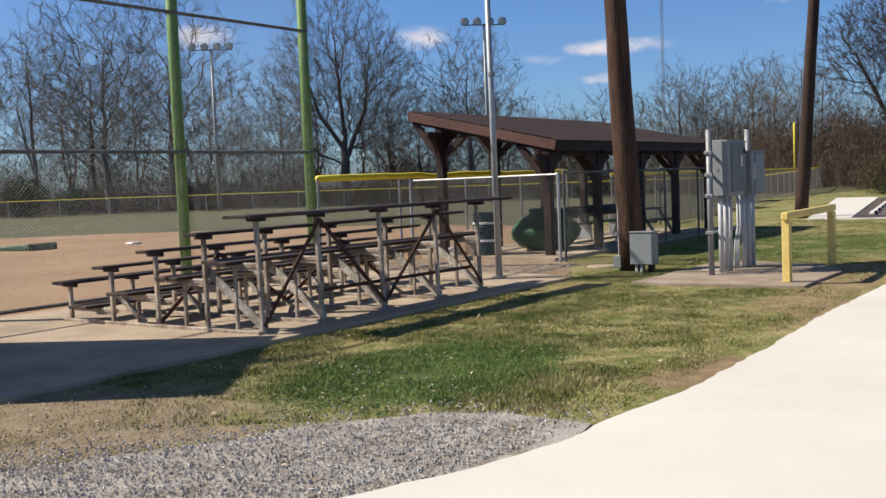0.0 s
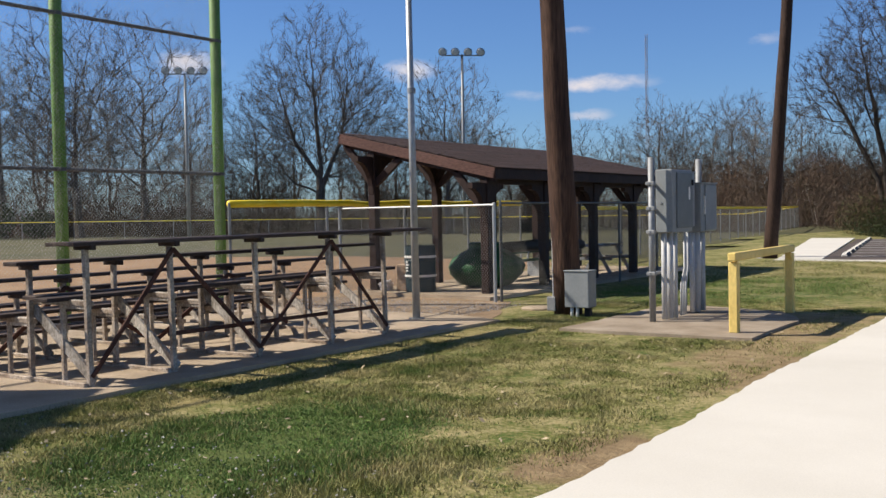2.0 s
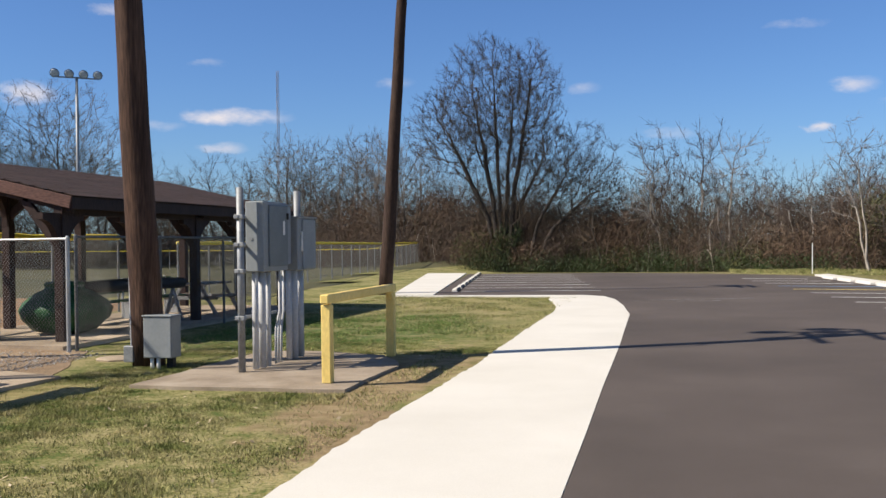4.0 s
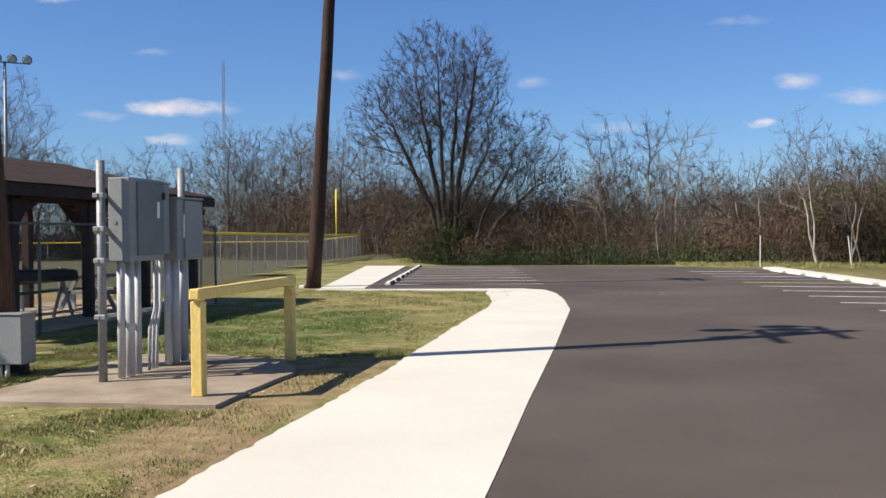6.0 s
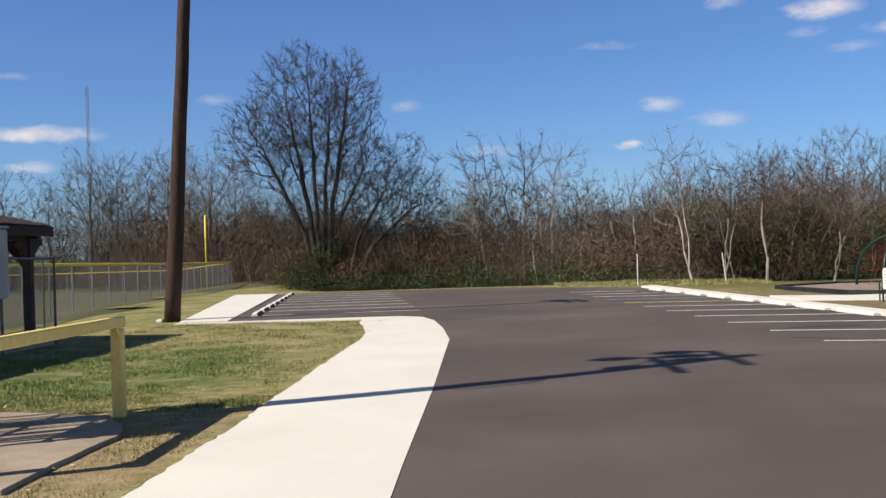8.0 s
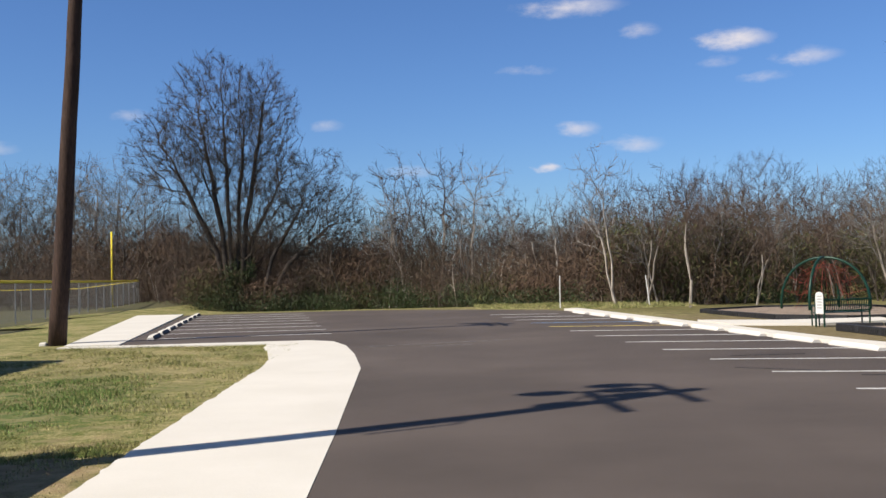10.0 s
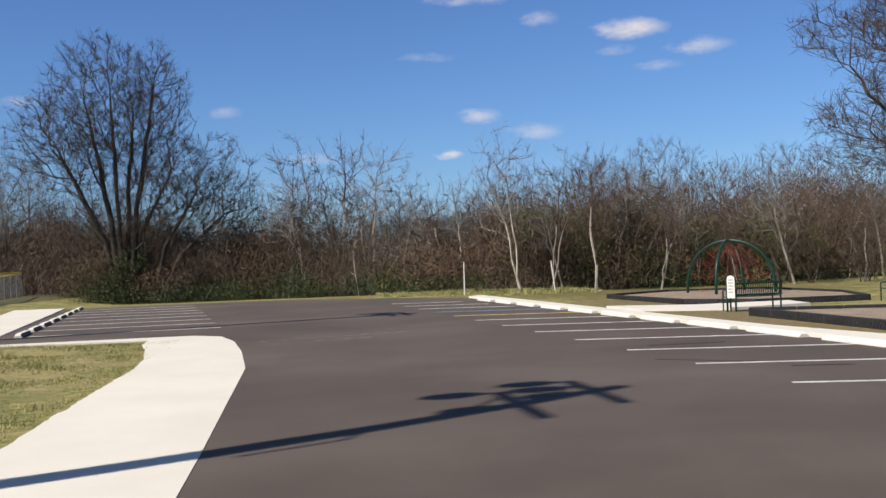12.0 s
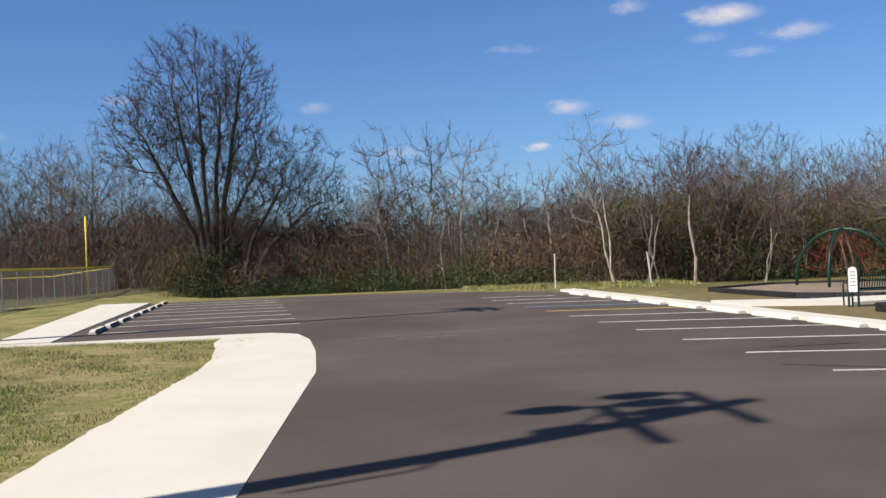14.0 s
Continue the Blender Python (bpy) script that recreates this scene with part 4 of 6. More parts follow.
# ---------------------------------------------------------------- bleachers
def bleachers():
    t = thing("bleachers", (-11.05, 12.3, .05), "five-row bleachers of weathered brown planks on steel frames", "bleachers")
    rows = [(-9.1, 1.53), (-10.07, 1.31), (-11.04, 1.08), (-12.01, .855), (-12.98, .62)]
    rows = [(x + 11.05, z - .05) for x, z in rows]
    frames = [9.42, 10.52, 11.85, 13.22, 14.42]
    frames = [y - 12.3 for y in frames]
    y0, y1 = 9.2 - 12.3, 15.32 - 12.3
    plank = mesh_of("plank", box((0, 0, 0), (.25, y1 - y0, .042), .006))
    plank.materials.append(M["plank"])
    foot = mesh_of("plank", box((0, 0, 0), (.24, y1 - y0 - .15, .042), .006))
    foot.materials.append(M["plank"])
    rnd = random.Random(2)
    ym = (y0 + y1) / 2
    for i, (x, z) in enumerate(rows):
        part("seat_plank", plank, "plank", t, m=Matrix.Translation((x, ym, z)) @ pose(0, 0, 0, rnd.uniform(-.15, .15), rnd.uniform(-2, 2), rnd.uniform(-.2, .2)))
        # second top plank, unseen, added to widen the row's shadow
        if i == 0:
            part("seat_plank", plank, "plank", t, m=Matrix.Translation((x - .262, ym + .02, z - .004)) @ pose(0, 0, 0, .1, -1, .1))
        if i < 4:
            for k in (-.44, -.72):
                part("foot_plank", foot, "plank", t, m=Matrix.Translation((x + k, ym - .05 + rnd.uniform(-.05, .05), z - .58)) @ pose(0, 0, 0, rnd.uniform(-.2, .2), rnd.uniform(-2, 2), 0))
        for j, y in enumerate(frames):
            lean = .03 if i == 0 else 0
            part("post", beam((x + lean, y, -.02), (x, y, z - .06), .055, .055, .004), "frame", t)
            part("seat_bracket", box((x, y, z - .045), (.30, .06, .055), .006), "plank", t)
            if i < 4:
                part("foot_block", box((x - .24, y + .06, z - .645), (.42, .05, .10), .006), "pale_board", t)
                part("foot_arm", beam((x + .02, y + .05, z - .63), (x - .97, y + .05, z - .63), .05, .055, .004), "frame", t)
    for j, y in enumerate(frames):
        part("base_bar", beam((rows[0][0] + .03, y - .05, .02), (rows[-1][0] - .1, y - .05, .02), .06, .045, .004), "frame", t)
        part("diagonal", beam((rows[0][0] + .02, y + .06, .05), (rows[1][0] - .03, y + .06, .78), .04, .115, .004), "pale_board", t)
        part("diagonal", beam((rows[2][0] - .35, y + .06, .03), (rows[3][0] - .0, y + .06, .42), .035, .085, .004), "pale_board", t)
        for i in (1, 2, 3):
            part("stub_post", beam((rows[i][0] + .5, y + .05, 0), (rows[i][0] + .5, y + .05, rows[i - 1][1] - .62), .045, .045, .004), "frame", t)
    zig = [(0, .1), (1, 1.38), (2, .12), (3, 1.38), (4, .12)]
    for (a, za), (b, zb) in zip(zig, zig[1:]):
        part("cross_brace", beam((rows[0][0] + .06, frames[a], za), (rows[0][0] + .06, frames[b], zb), .025, .05, .004), "rust", t, "rusty brown cross brace")
    part("cross_brace", beam((rows[0][0] - .05, frames[1], .42), (rows[0][0] - .05, frames[4] - .15, .40), .025, .05, .004), "rust", t)
    for a, b in ((0, 1), (2, 1), (2, 3), (4, 3)):
        part("cross_brace", beam((rows[2][0] + .06, frames[a], .08), (rows[2][0] + .06, frames[b], .9), .03, .055, .004), "rust", t)


# ---------------------------------------------------------------- loose things near the dugout
def loose_things():
    b = thing("steel_drum", pose(-13.0, 20.85, .08) @ Matrix.Diagonal((1.1, 1.1, 1.06, 1)), "dark green steel drum with two pale bands used as a bin", "bin")
    part("body", lathe([(.29, 0), (.30, .02), (.30, .31), (.312, .33), (.30, .35), (.30, .62), (.312, .64), (.30, .66), (.30, .93), (.305, .95), (.28, .95), (.27, .88)], 28), "barrel", b, smooth=False)
    for z in (.33, .72):
        part("band", lathe([(.304, z - .025), (.316, z - .02), (.316, z + .02), (.304, z + .025)], 28), "white", b, "pale painted band")
    # worn lettering that cannot be read: plain bars
    for k, (z, w) in enumerate(((.62, .07), (.56, .1), (.5, .09), (.44, .06))):
        a = -1.95
        part("lettering", box((.314 * math.cos(a), .314 * math.sin(a), z), (.006, w, .035), rot=pose(0, 0, 0, 0, 0, math.degrees(a))), "white", b, "worn white lettering")
    c = thing("cardboard_box", (-13.52, 20.95, .08), "battered tan cardboard box beside the drum", "box")
    part("carton", box((0, 0, .29), (.27, .24, .58), .015, rot=pose(0, 0, 0, 0, 2, 14)), "cardboard", c)
    g = thing("plastic_bag", (-13.85, 20.75, .06), "crumpled thin plastic bag on the ground", "bag")
    bm = bmesh.new()
    bmesh.ops.create_icosphere(bm, subdivisions=3, radius=.19)
    for v in bm.verts:
        v.co *= .75 + .6 * noise.noise(v.co * 9)
        v.co.z = max(v.co.z * .9 + .12, 0)
    part("film", bm, "bag", g)
    # rolled tarpaulin
    tp = thing("tarp_bundle", pose(-12.35, 22.5, .08) @ Matrix.Diagonal((1.1, 1.1, 1.0, 1)), "bundled dark green tarpaulin heap tied at the top", "tarp")
    bm = lathe([(.30, 0), (.55, .08), (.74, .30), (.78, .48), (.70, .64), (.50, .80), (.34, .88), (.33, .93), (.36, .98), (.30, 1.02), (.1, 1.03)], 30)
    bmesh.ops.subdivide_edges(bm, edges=bm.edges, cuts=1)
    for v in bm.verts:
        a = math.atan2(v.co.y, v.co.x)
        k = 1 + .07 * noise.noise(Vector((math.cos(a) * 2, math.sin(a) * 2, v.co.z * 1.5))) + .03 * math.sin(a * 9 + 4 * v.co.z)
        v.co.x *= k
        v.co.y *= k
    part("cloth", bm, "tarp", tp, smooth=True)
    rl = thing("tarp_roll", (-12.0, 23.9, .08), "long rolled dark tarpaulin lying on stands", "tarp")
    part("roll", tube([(-.6, -.9, .85), (-.1, .6, .88), (.35, 2.1, .85)], [.12, .14, .12], 14), "black", rl, smooth=True)
    for x, y in ((-.5, -.6), (.25, 1.8)):
        part("stand", beam((x - .2, y, 0), (x + .02, y, .74), .05, .05), "dull_galv", rl)
        part("stand", beam((x + .25, y, 0), (x + .02, y, .74), .05, .05), "dull_galv", rl)
    m = thing("pitching_mound", (-34.2, 22.2, 0), "green turf-covered portable pitching mound on the clay", "mound")
    bm = box((0, 0, .13), (2.4, 1.2, .26), .05)
    for v in bm.verts:
        if v.co.z > .1 and v.co.x < -.5:
            v.co.z *= .45
    part("turf_top", bm, "tarp", m)
    h = thing("base_plate", (-31.5, 25.0, .004), "white rubber base lying on the infield", "base")
    part("pad", box((0, 0, .04), (.45, .45, .09), .03), "white", h)
    s = thing("stepping_stone", (-9.1, 19.0, 0), "pale flat stone half buried in the grass", "stone")
    part("stone", lathe([(.3, -.03), (.31, .02), (.26, .045), (.1, .055)], 9), "old_concrete", s)
    # an unseen hut, added outside the view to cast the shade across the pad
    d = Vector((-1.8, 2.6, 0)).normalized()
    n = Vector((-d.y, d.x, 0))
    hut = thing("unseen_hut", Matrix.Translation((-12.3, 5.7, 0)) @ pose(0, 0, 0, 0, 0, math.degrees(math.atan2(d.y, d.x))), "unseen brown hut, added to cast the shade on the bleacher pad", "hut")
    part("wall", box((0, 1.1, 2.2), (3.15, 2.2, 4.5), .02), "siding", hut)
    part("roof", box((0, 1.1, 4.5), (3.3, 2.4, .12), .02), "deck", hut)


# ---------------------------------------------------------------- playground
def timber_border(name, outline, sink, label):
    t = thing(name, (*outline[0], -sink), label, "border")
    x0, y0 = outline[0]
    mid = Vector((sum(p[0] for p in outline) / len(outline) - x0, sum(p[1] for p in outline) / len(outline) - y0, 0))
    for (ax, ay), (bx, by) in zip(outline, outline[1:] + outline[:1]):
        n = max(1, round(math.hypot(bx - ax, by - ay) / 1.25))
        for i in range(n):
            a = (ax + (bx - ax) * i / n - x0, ay + (by - ay) * i / n - y0)
            b = (ax + (bx - ax) * (i + .985) / n - x0, ay + (by - ay) * (i + .985) / n - y0)
            tb = part("timber", beam((*a, .10), (*b, .10), .1, .20, .015), "black", t)
            # slanting ribs moulded into the outer face
            va, vb = Vector((*a, 0)), Vector((*b, 0))
            d = (vb - va).normalized()
            out = Vector((d.y, -d.x, 0))
            if out.dot((va + vb) / 2 - mid) < 0:
                out = -out
            bm = bmesh.new()
            for k in range(9):
                q = va.lerp(vb, (k + .6) / 10) + out * .052
                beam(q - d * .035 + Vector((0, 0, .05)), q + d * .035 + Vector((0, 0, .155)), .018, .012, bm=bm)
            part("rib", bm, "rib_plastic", tb)
    return t


def bench(m, label):
    t = thing("park_bench", m, label, "bench", "green park benches")
    w = 1.85
    for i in range(4):
        part("seat_slat", box((0, .06 + .105 * i, .44), (w, .085, .025), .006), "play_green", t)
    part("back_rail", box((0, -.06, .50), (w, .03, .05), .006), "play_green", t)
    part("back_rail", box((0, -.14, .86), (w, .03, .05), .006), "play_green", t)
    for i in range(24):
        x = -w / 2 + .04 + i * (w - .08) / 23
        part("back_slat", beam((x, -.06, .5), (x, -.14, .86), .03, .012), "play_green", t)
    for s in (-1, 1):
        x = s * (w / 2 - .06)
        part("leg", tube([(x, -.06, 0), (x, -.06, .5), (x, -.14, .88)], .028, 8), "play_green", t)
        part("leg", tube([(x, .42, 0), (x, .42, .62), (x, .38, .66), (x, -.1, .66)], .025, 8), "play_green", t)


def playground():
    p1 = [(10.5, 50.9), (10.7, 48.6), (11.3, 44.6), (13.0, 42.7), (16.7, 42.7), (17.8, 46.5), (17.3, 51.8), (13.6, 52.8)]
    p2 = [(10.0, 36.3), (10.3, 30.5), (10.9, 26.5), (16, 23), (24, 24), (24, 32), (13.1, 35.3)]
    for p, sink in ((p1, .13), (p2, 0)):
        setting("ground_mulch", slab(p, .12 - sink, -.2), "mulch", "pale wood-fibre playground surface", "mulch")
        timber_border("playground_border", p, sink, "black plastic playground border timbers round the mulch")
    c = Vector((15.1, 49.9, -.06))
    t = thing("net_climber", c, "green arched playground climber strung with red ropes", "climber")
    R, H = 1.72, 2.05
    arcs = []
    for a in (-40, 50):
        d = Vector((math.cos(radians(a)), math.sin(radians(a)), 0))
        pts = []
        for k in range(21):
            th = math.pi * k / 20
            x, z = -R * math.cos(th), H * math.sin(th) ** .8
            pts.append(d * x + Vector((0, 0, z)))
        pts[0].z = pts[-1].z = -.15
        part("arch", tube(pts, .055, 10), "play_green", t, "thick green steel arch", smooth=True)
        arcs.append(pts)
    legs = [arcs[0][:11], arcs[1][:11], arcs[0][:9:-1], arcs[1][:9:-1]]
    hub = Vector((0, 0, 1.0))
    bm = bmesh.new()
    for q in range(4):
        A, B = legs[q], legs[(q + 1) % 4]
        for k in range(2, 10, 2):
            sag = Vector((0, 0, -.12))
            midp = (A[k] + B[k]) / 2 * .88 + sag
            tube([A[k], midp, B[k]], .0052, 4, bm)
        for f in (.2, .4, .6, .8):
            tube([((A[k] * (1 - f) + B[k] * f) * (1 - .24 * f * (1 - f) * 2) + Vector((0, 0, -.12 * 4 * f * (1 - f)))) for k in range(2, 11, 2)], .0048, 4, bm)
    for k in range(6):
        a = k * math.pi / 3
        tube([hub + Vector((0, 0, .9)), hub + Vector((math.cos(a) * .7, math.sin(a) * .7, -.1)), Vector((math.cos(a) * 1.2, math.sin(a) * 1.2, .0))], .006, 4, bm)
    part("rope_net", bm, "rope", t, "red rope climbing net")
    bench(pose(11.0, 38.3, 0, 0, 0, 6) @ Matrix.Scale(.85, 4), "dark green slatted steel bench beside the playground")
    bench(pose(16.7, 40.4, fall(16.7, 40.4), 0, 0, 8) @ Matrix.Scale(.85, 4), "dark green slatted steel bench at the far edge of the mulch")
    w = thing("swing_frame", (13.93, 35.93, .1), "tall green steel swing frame with a rounded bend over the mulch", "swing")
    bend = [(.28 - .28 * math.cos(k * math.pi / 12), 0, 1.72 + .28 * math.sin(k * math.pi / 12)) for k in range(7)]
    part("leg", tube([(0, 0, -.15), (0, 0, .9)] + bend + [(.5, 0, 2.0)], .057, 12), "play_green", w, smooth=True)
    part("leg", tube([(.95, .75, -.15), (.93, .7, 1.3), (.9, .55, 1.75), (.8, .25, 1.96), (.72, .02, 2.0)], .05, 12), "play_green", w, smooth=True)
    part("beam", tube([(.45, 0, 2.0), (4.2, .35, 2.0)], .057, 12), "play_green", w, smooth=True)
    part("leg", tube([(4.2, .35, 2.0), (4.45, -.4, -.15)], .05, 12), "play_green", w, smooth=True)
    part("leg", tube([(4.2, .35, 2.0), (4.45, 1.1, -.15)], .05, 12), "play_green", w, smooth=True)
    part("hanger", tube([(1.02, .05, 1.98), (1.02, .05, .75)], .014, 6), "dull_galv", w, "thin steel swing hanger")
    mt = thing("wear_mat", (15.35, 35.75, .12), "flat black rubber mat on the mulch under the swing", "mat")
    part("pad", lathe([(.5, 0), (.5, .025), (.46, .035)], 24), "black", mt)
    s = thing("playground_sign", pose(10.25, 38.05, 0, 0, 0, -34), "white rounded notice board on two green posts", "sign")
    for x in (-.11, .11):
        part("post", tube([(x, 0, -.02), (x, 0, .75)], .028, 8), "play_green", s)
    bm = bmesh.new()
    prof = [(-.1, .36), (.1, .36), (.1, .86), (.08, .93), (.0, .96), (-.08, .93), (-.1, .86)]
    fr = [bm.verts.new((x, -.035, z)) for x, z in prof]
    bk = [bm.verts.new((x, -.015, z)) for x, z in prof]
    bm.faces.new(fr), bm.faces.new(bk[::-1])
    for i in range(len(fr)):
        j = (i + 1) % len(fr)
        bm.faces.new((fr[i], bk[i], bk[j], fr[j]))
    part("board", bm, "white", s)
    for i in range(5):
        part("lettering", box((0, -.039, .84 - .08 * i), (.12, .003, .022)), "dull_galv", s, "small dark lettering")
    for (x, y), h, ln in (((9.95, 57.6), 1.42, -.16), ((5.75, 57.5), 1.5, .02)):
        w = thing("marker_stake", (x, y, 0), "white leaning marker stake at the edge of the woods", "stake")
        part("stake", beam((0, 0, -.1), (ln, 0, h), .045, .03, .004), "white", w)


# ---------------------------------------------------------------- trees
class Twigs:
    """Gathers tapered bars into one mesh."""

    def __init__(self):
        self.v, self.f = [], []

    def bar(self, pts, radii, sides, point=False):
        ring = None
        if point:
            end, pts, radii = pts[-1], pts[:-1], radii[:-1]
        d = (end if point else pts[-1]) - pts[0]
        x = d.orthogonal().normalized()
        y = d.cross(x).normalized()
        cs = [(math.cos(math.tau * j / sides), math.sin(math.tau * j / sides)) for j in range(sides)]
        for p, r in zip(pts, radii):
            b = len(self.v)
            for c, s in cs:
                q = p + (x * c + y * s) * r
                self.v.append((q.x, q.y, q.z))
            if ring is not None:
                for j in range(sides):
                    k = (j + 1) % sides
                    self.f.append((ring + j, ring + k, b + k, b + j))
            ring = b
        if point:
            b = len(self.v)
            self.v.append((end.x, end.y, end.z))
            for j in range(sides):
                self.f.append((ring + j, ring + (j + 1) % sides, b))

    def leaf(self, c, o, r):
        b = len(self.v)
        self.v += [(c.x, c.y, c.z), (c.x + o.x, c.y + o.y, c.z + o.z), (c.x + o.y * .5, c.y - o.x * .5, c.z + r)]
        self.f.append((b, b + 1, b + 2))

    def mesh(self, name):
        return raw_mesh(name, self.v, self.f)


def grow(seed, stems, crown, n, tip=.009, shoots=4, shoot=.8, bf=.35, wig=.075, sub=1, step=1.0):
    """Wood and twigs of a bare tree: stems as lines of points, then every spot of the crown joined to the nearest wood,
    short ways first; stems thicken by what they carry, and the outer wood bears fine shoots."""
    rg = np.random.default_rng(seed)
    c = np.array(crown, float)
    cap = n * 12 + 400
    P, up_, L, par, m = np.zeros((cap, 3)), np.zeros((cap, 3)), np.zeros(cap), np.full(cap, -1), 0

    def add(p, k):
        nonlocal m
        P[m], par[m] = p, k
        if k >= 0:
            d = P[m] - P[k]
            ln = np.linalg.norm(d)
            L[m], up_[m] = L[k] + ln, d / max(ln, 1e-6)
        else:
            up_[m] = (0, 0, 1)
        m += 1
        return m - 1

    for line in stems:
        pts = np.array(line, float)
        # a limb springs from the wood that stands already
        k = add(pts[0], -1) if pts[0][2] < .1 else int(np.argmin(np.linalg.norm(P[:m] - pts[0], axis=1)))
        pts[0] = P[k]
        for p, q in zip(pts, pts[1:]):
            cnt = max(1, int(np.linalg.norm(q - p) / step))
            for i in range(1, cnt + 1):
                k = add(p + (q - p) * i / cnt + rg.normal(0, wig * .6, 3) * (1, 1, 0) * step, k)
    w = c[:, 3] * c[:, 5]
    pick = rg.choice(len(c), n, p=w / w.sum())
    d = rg.normal(size=(n, 3))
    d /= np.linalg.norm(d, axis=1)[:, None]
    pts = c[pick, :3] + d * c[pick, 3:6] * (rg.random(n) ** .40)[:, None]
    pts = pts[pts[:, 2] > .4]
    near = np.min(np.linalg.norm(pts[:, None] - P[None, :m], axis=2), axis=1)
    for p in pts[np.argsort(near + rg.normal(0, .3, len(pts)))]:
        dist = np.linalg.norm(P[:m] - p, axis=1)
        k = int(np.argmin(dist + bf * L[:m] + 1.3 * np.maximum(P[:m, 2] - p[2] + .1, 0)))
        ln = dist[k]
        q = P[k].copy()
        ctrl = q + up_[k] * ln * .42
        cnt = max(1, int(ln / step + .5))
        j = k
        for i in range(1, cnt + 1):
            f = i / cnt
            r = q * (1 - f) ** 2 + ctrl * 2 * f * (1 - f) + p * f * f
            j = add(r + rg.normal(0, wig, 3) * min(ln, 1.5) * (f < 1), j)
    load, bears = np.zeros(m), np.zeros(m, int)
    for i in range(m - 1, -1, -1):
        if load[i] == 0:
            load[i] = tip ** 1.85
            bears[i] += 1
        if par[i] >= 0:
            load[par[i]] += load[i]
            bears[par[i]] += bears[i]
    r = load ** (1 / 1.85)
    wood, fine = Twigs(), Twigs()
    for i in range(m):
        k = par[i]
        if k < 0:
            continue
        sides = 9 if r[i] > .13 else 6 if r[i] > .06 else 4 if r[i] > .03 else 3
        flare = 1.35 if par[k] < 0 else 1.0
        (wood if r[i] > tip * 4.5 else fine).bar([Vector(P[k]), Vector(P[i])], [min(r[k], r[i] * 1.22) * flare, r[i]], sides)
    # fine shoots on the outer wood
    ends = np.nonzero((bears <= 5) & (par[:m] >= 0))[0]
    i = np.repeat(ends, shoots)
    k = par[i]
    base = P[k] + (P[i] - P[k]) * rg.random((len(i), 1))
    way = up_[i] * .75 + rg.normal(0, .42, (len(i), 3)) + (0, 0, .2)
    way /= np.linalg.norm(way, axis=1)[:, None]
    ln = shoot * rg.uniform(.35, 1.1, len(i))[:, None]
    sets = [(base, way, ln)]
    if sub:
        way2 = way * .75 + rg.normal(0, .45, way.shape)
        way2 /= np.linalg.norm(way2, axis=1)[:, None]
        sets.append((base + way * ln * rg.uniform(.25, .7, (len(i), 1)), way2, ln * .6))
    for b, w, l in sets:
        x = np.cross(w, rg.normal(size=w.shape))
        x /= np.linalg.norm(x, axis=1)[:, None]
        y = np.cross(w, x)
        t = tip * .8
        v = np.stack([b + x * t, b - x * t * .5 + y * t * .87, b - x * t * .5 - y * t * .87, b + w * l], 1).reshape(-1, 3)
        o = len(fine.v) + 4 * np.arange(len(b))[:, None]
        f = np.concatenate([o + (0, 1, 3), o + (1, 2, 3)])
        fine.v += v.tolist()
        fine.f += f.tolist()
    return wood.mesh("trunk"), fine.mesh("crown")


PAINTED = {}


def tree(meshes, bark, twigs, m, label, group=""):
    t = thing("tree", m, label, "tree", group)
    for name, me, mat in zip(("trunk", "crown"), meshes, (bark, twigs)):
        if (me.name, mat) not in PAINTED:
            PAINTED[me.name, mat] = me.copy()
        part(name, PAINTED[me.name, mat], mat, t)
    return t


def reachout(az):
    """The woods stand farther off beyond the field than beside the car park."""
    return 1.4 if az < -19 else 1.27 + .13 * ease(-15, -19, az) if az < 0 else 1.27 - .27 * ease(0, 8, az)


def span(x, y):
    return reachout(math.degrees(math.atan2(x + .35, y - 9)))


def polar(az, dist, ex=-.3, ey=8.0):
    dist *= reachout(az)
    return ex + dist * math.sin(radians(az)), ey + dist * math.cos(radians(az))


def foot(a):
    """How far off the woods' edge begins, by direction."""
    return float(np.interp(a, (-14, -5.6, .3, 5.2, 10, 16, 24, 32), (62, 60.3, 55.6, 54.5, 50.6, 50.5, 54.5, 62)))


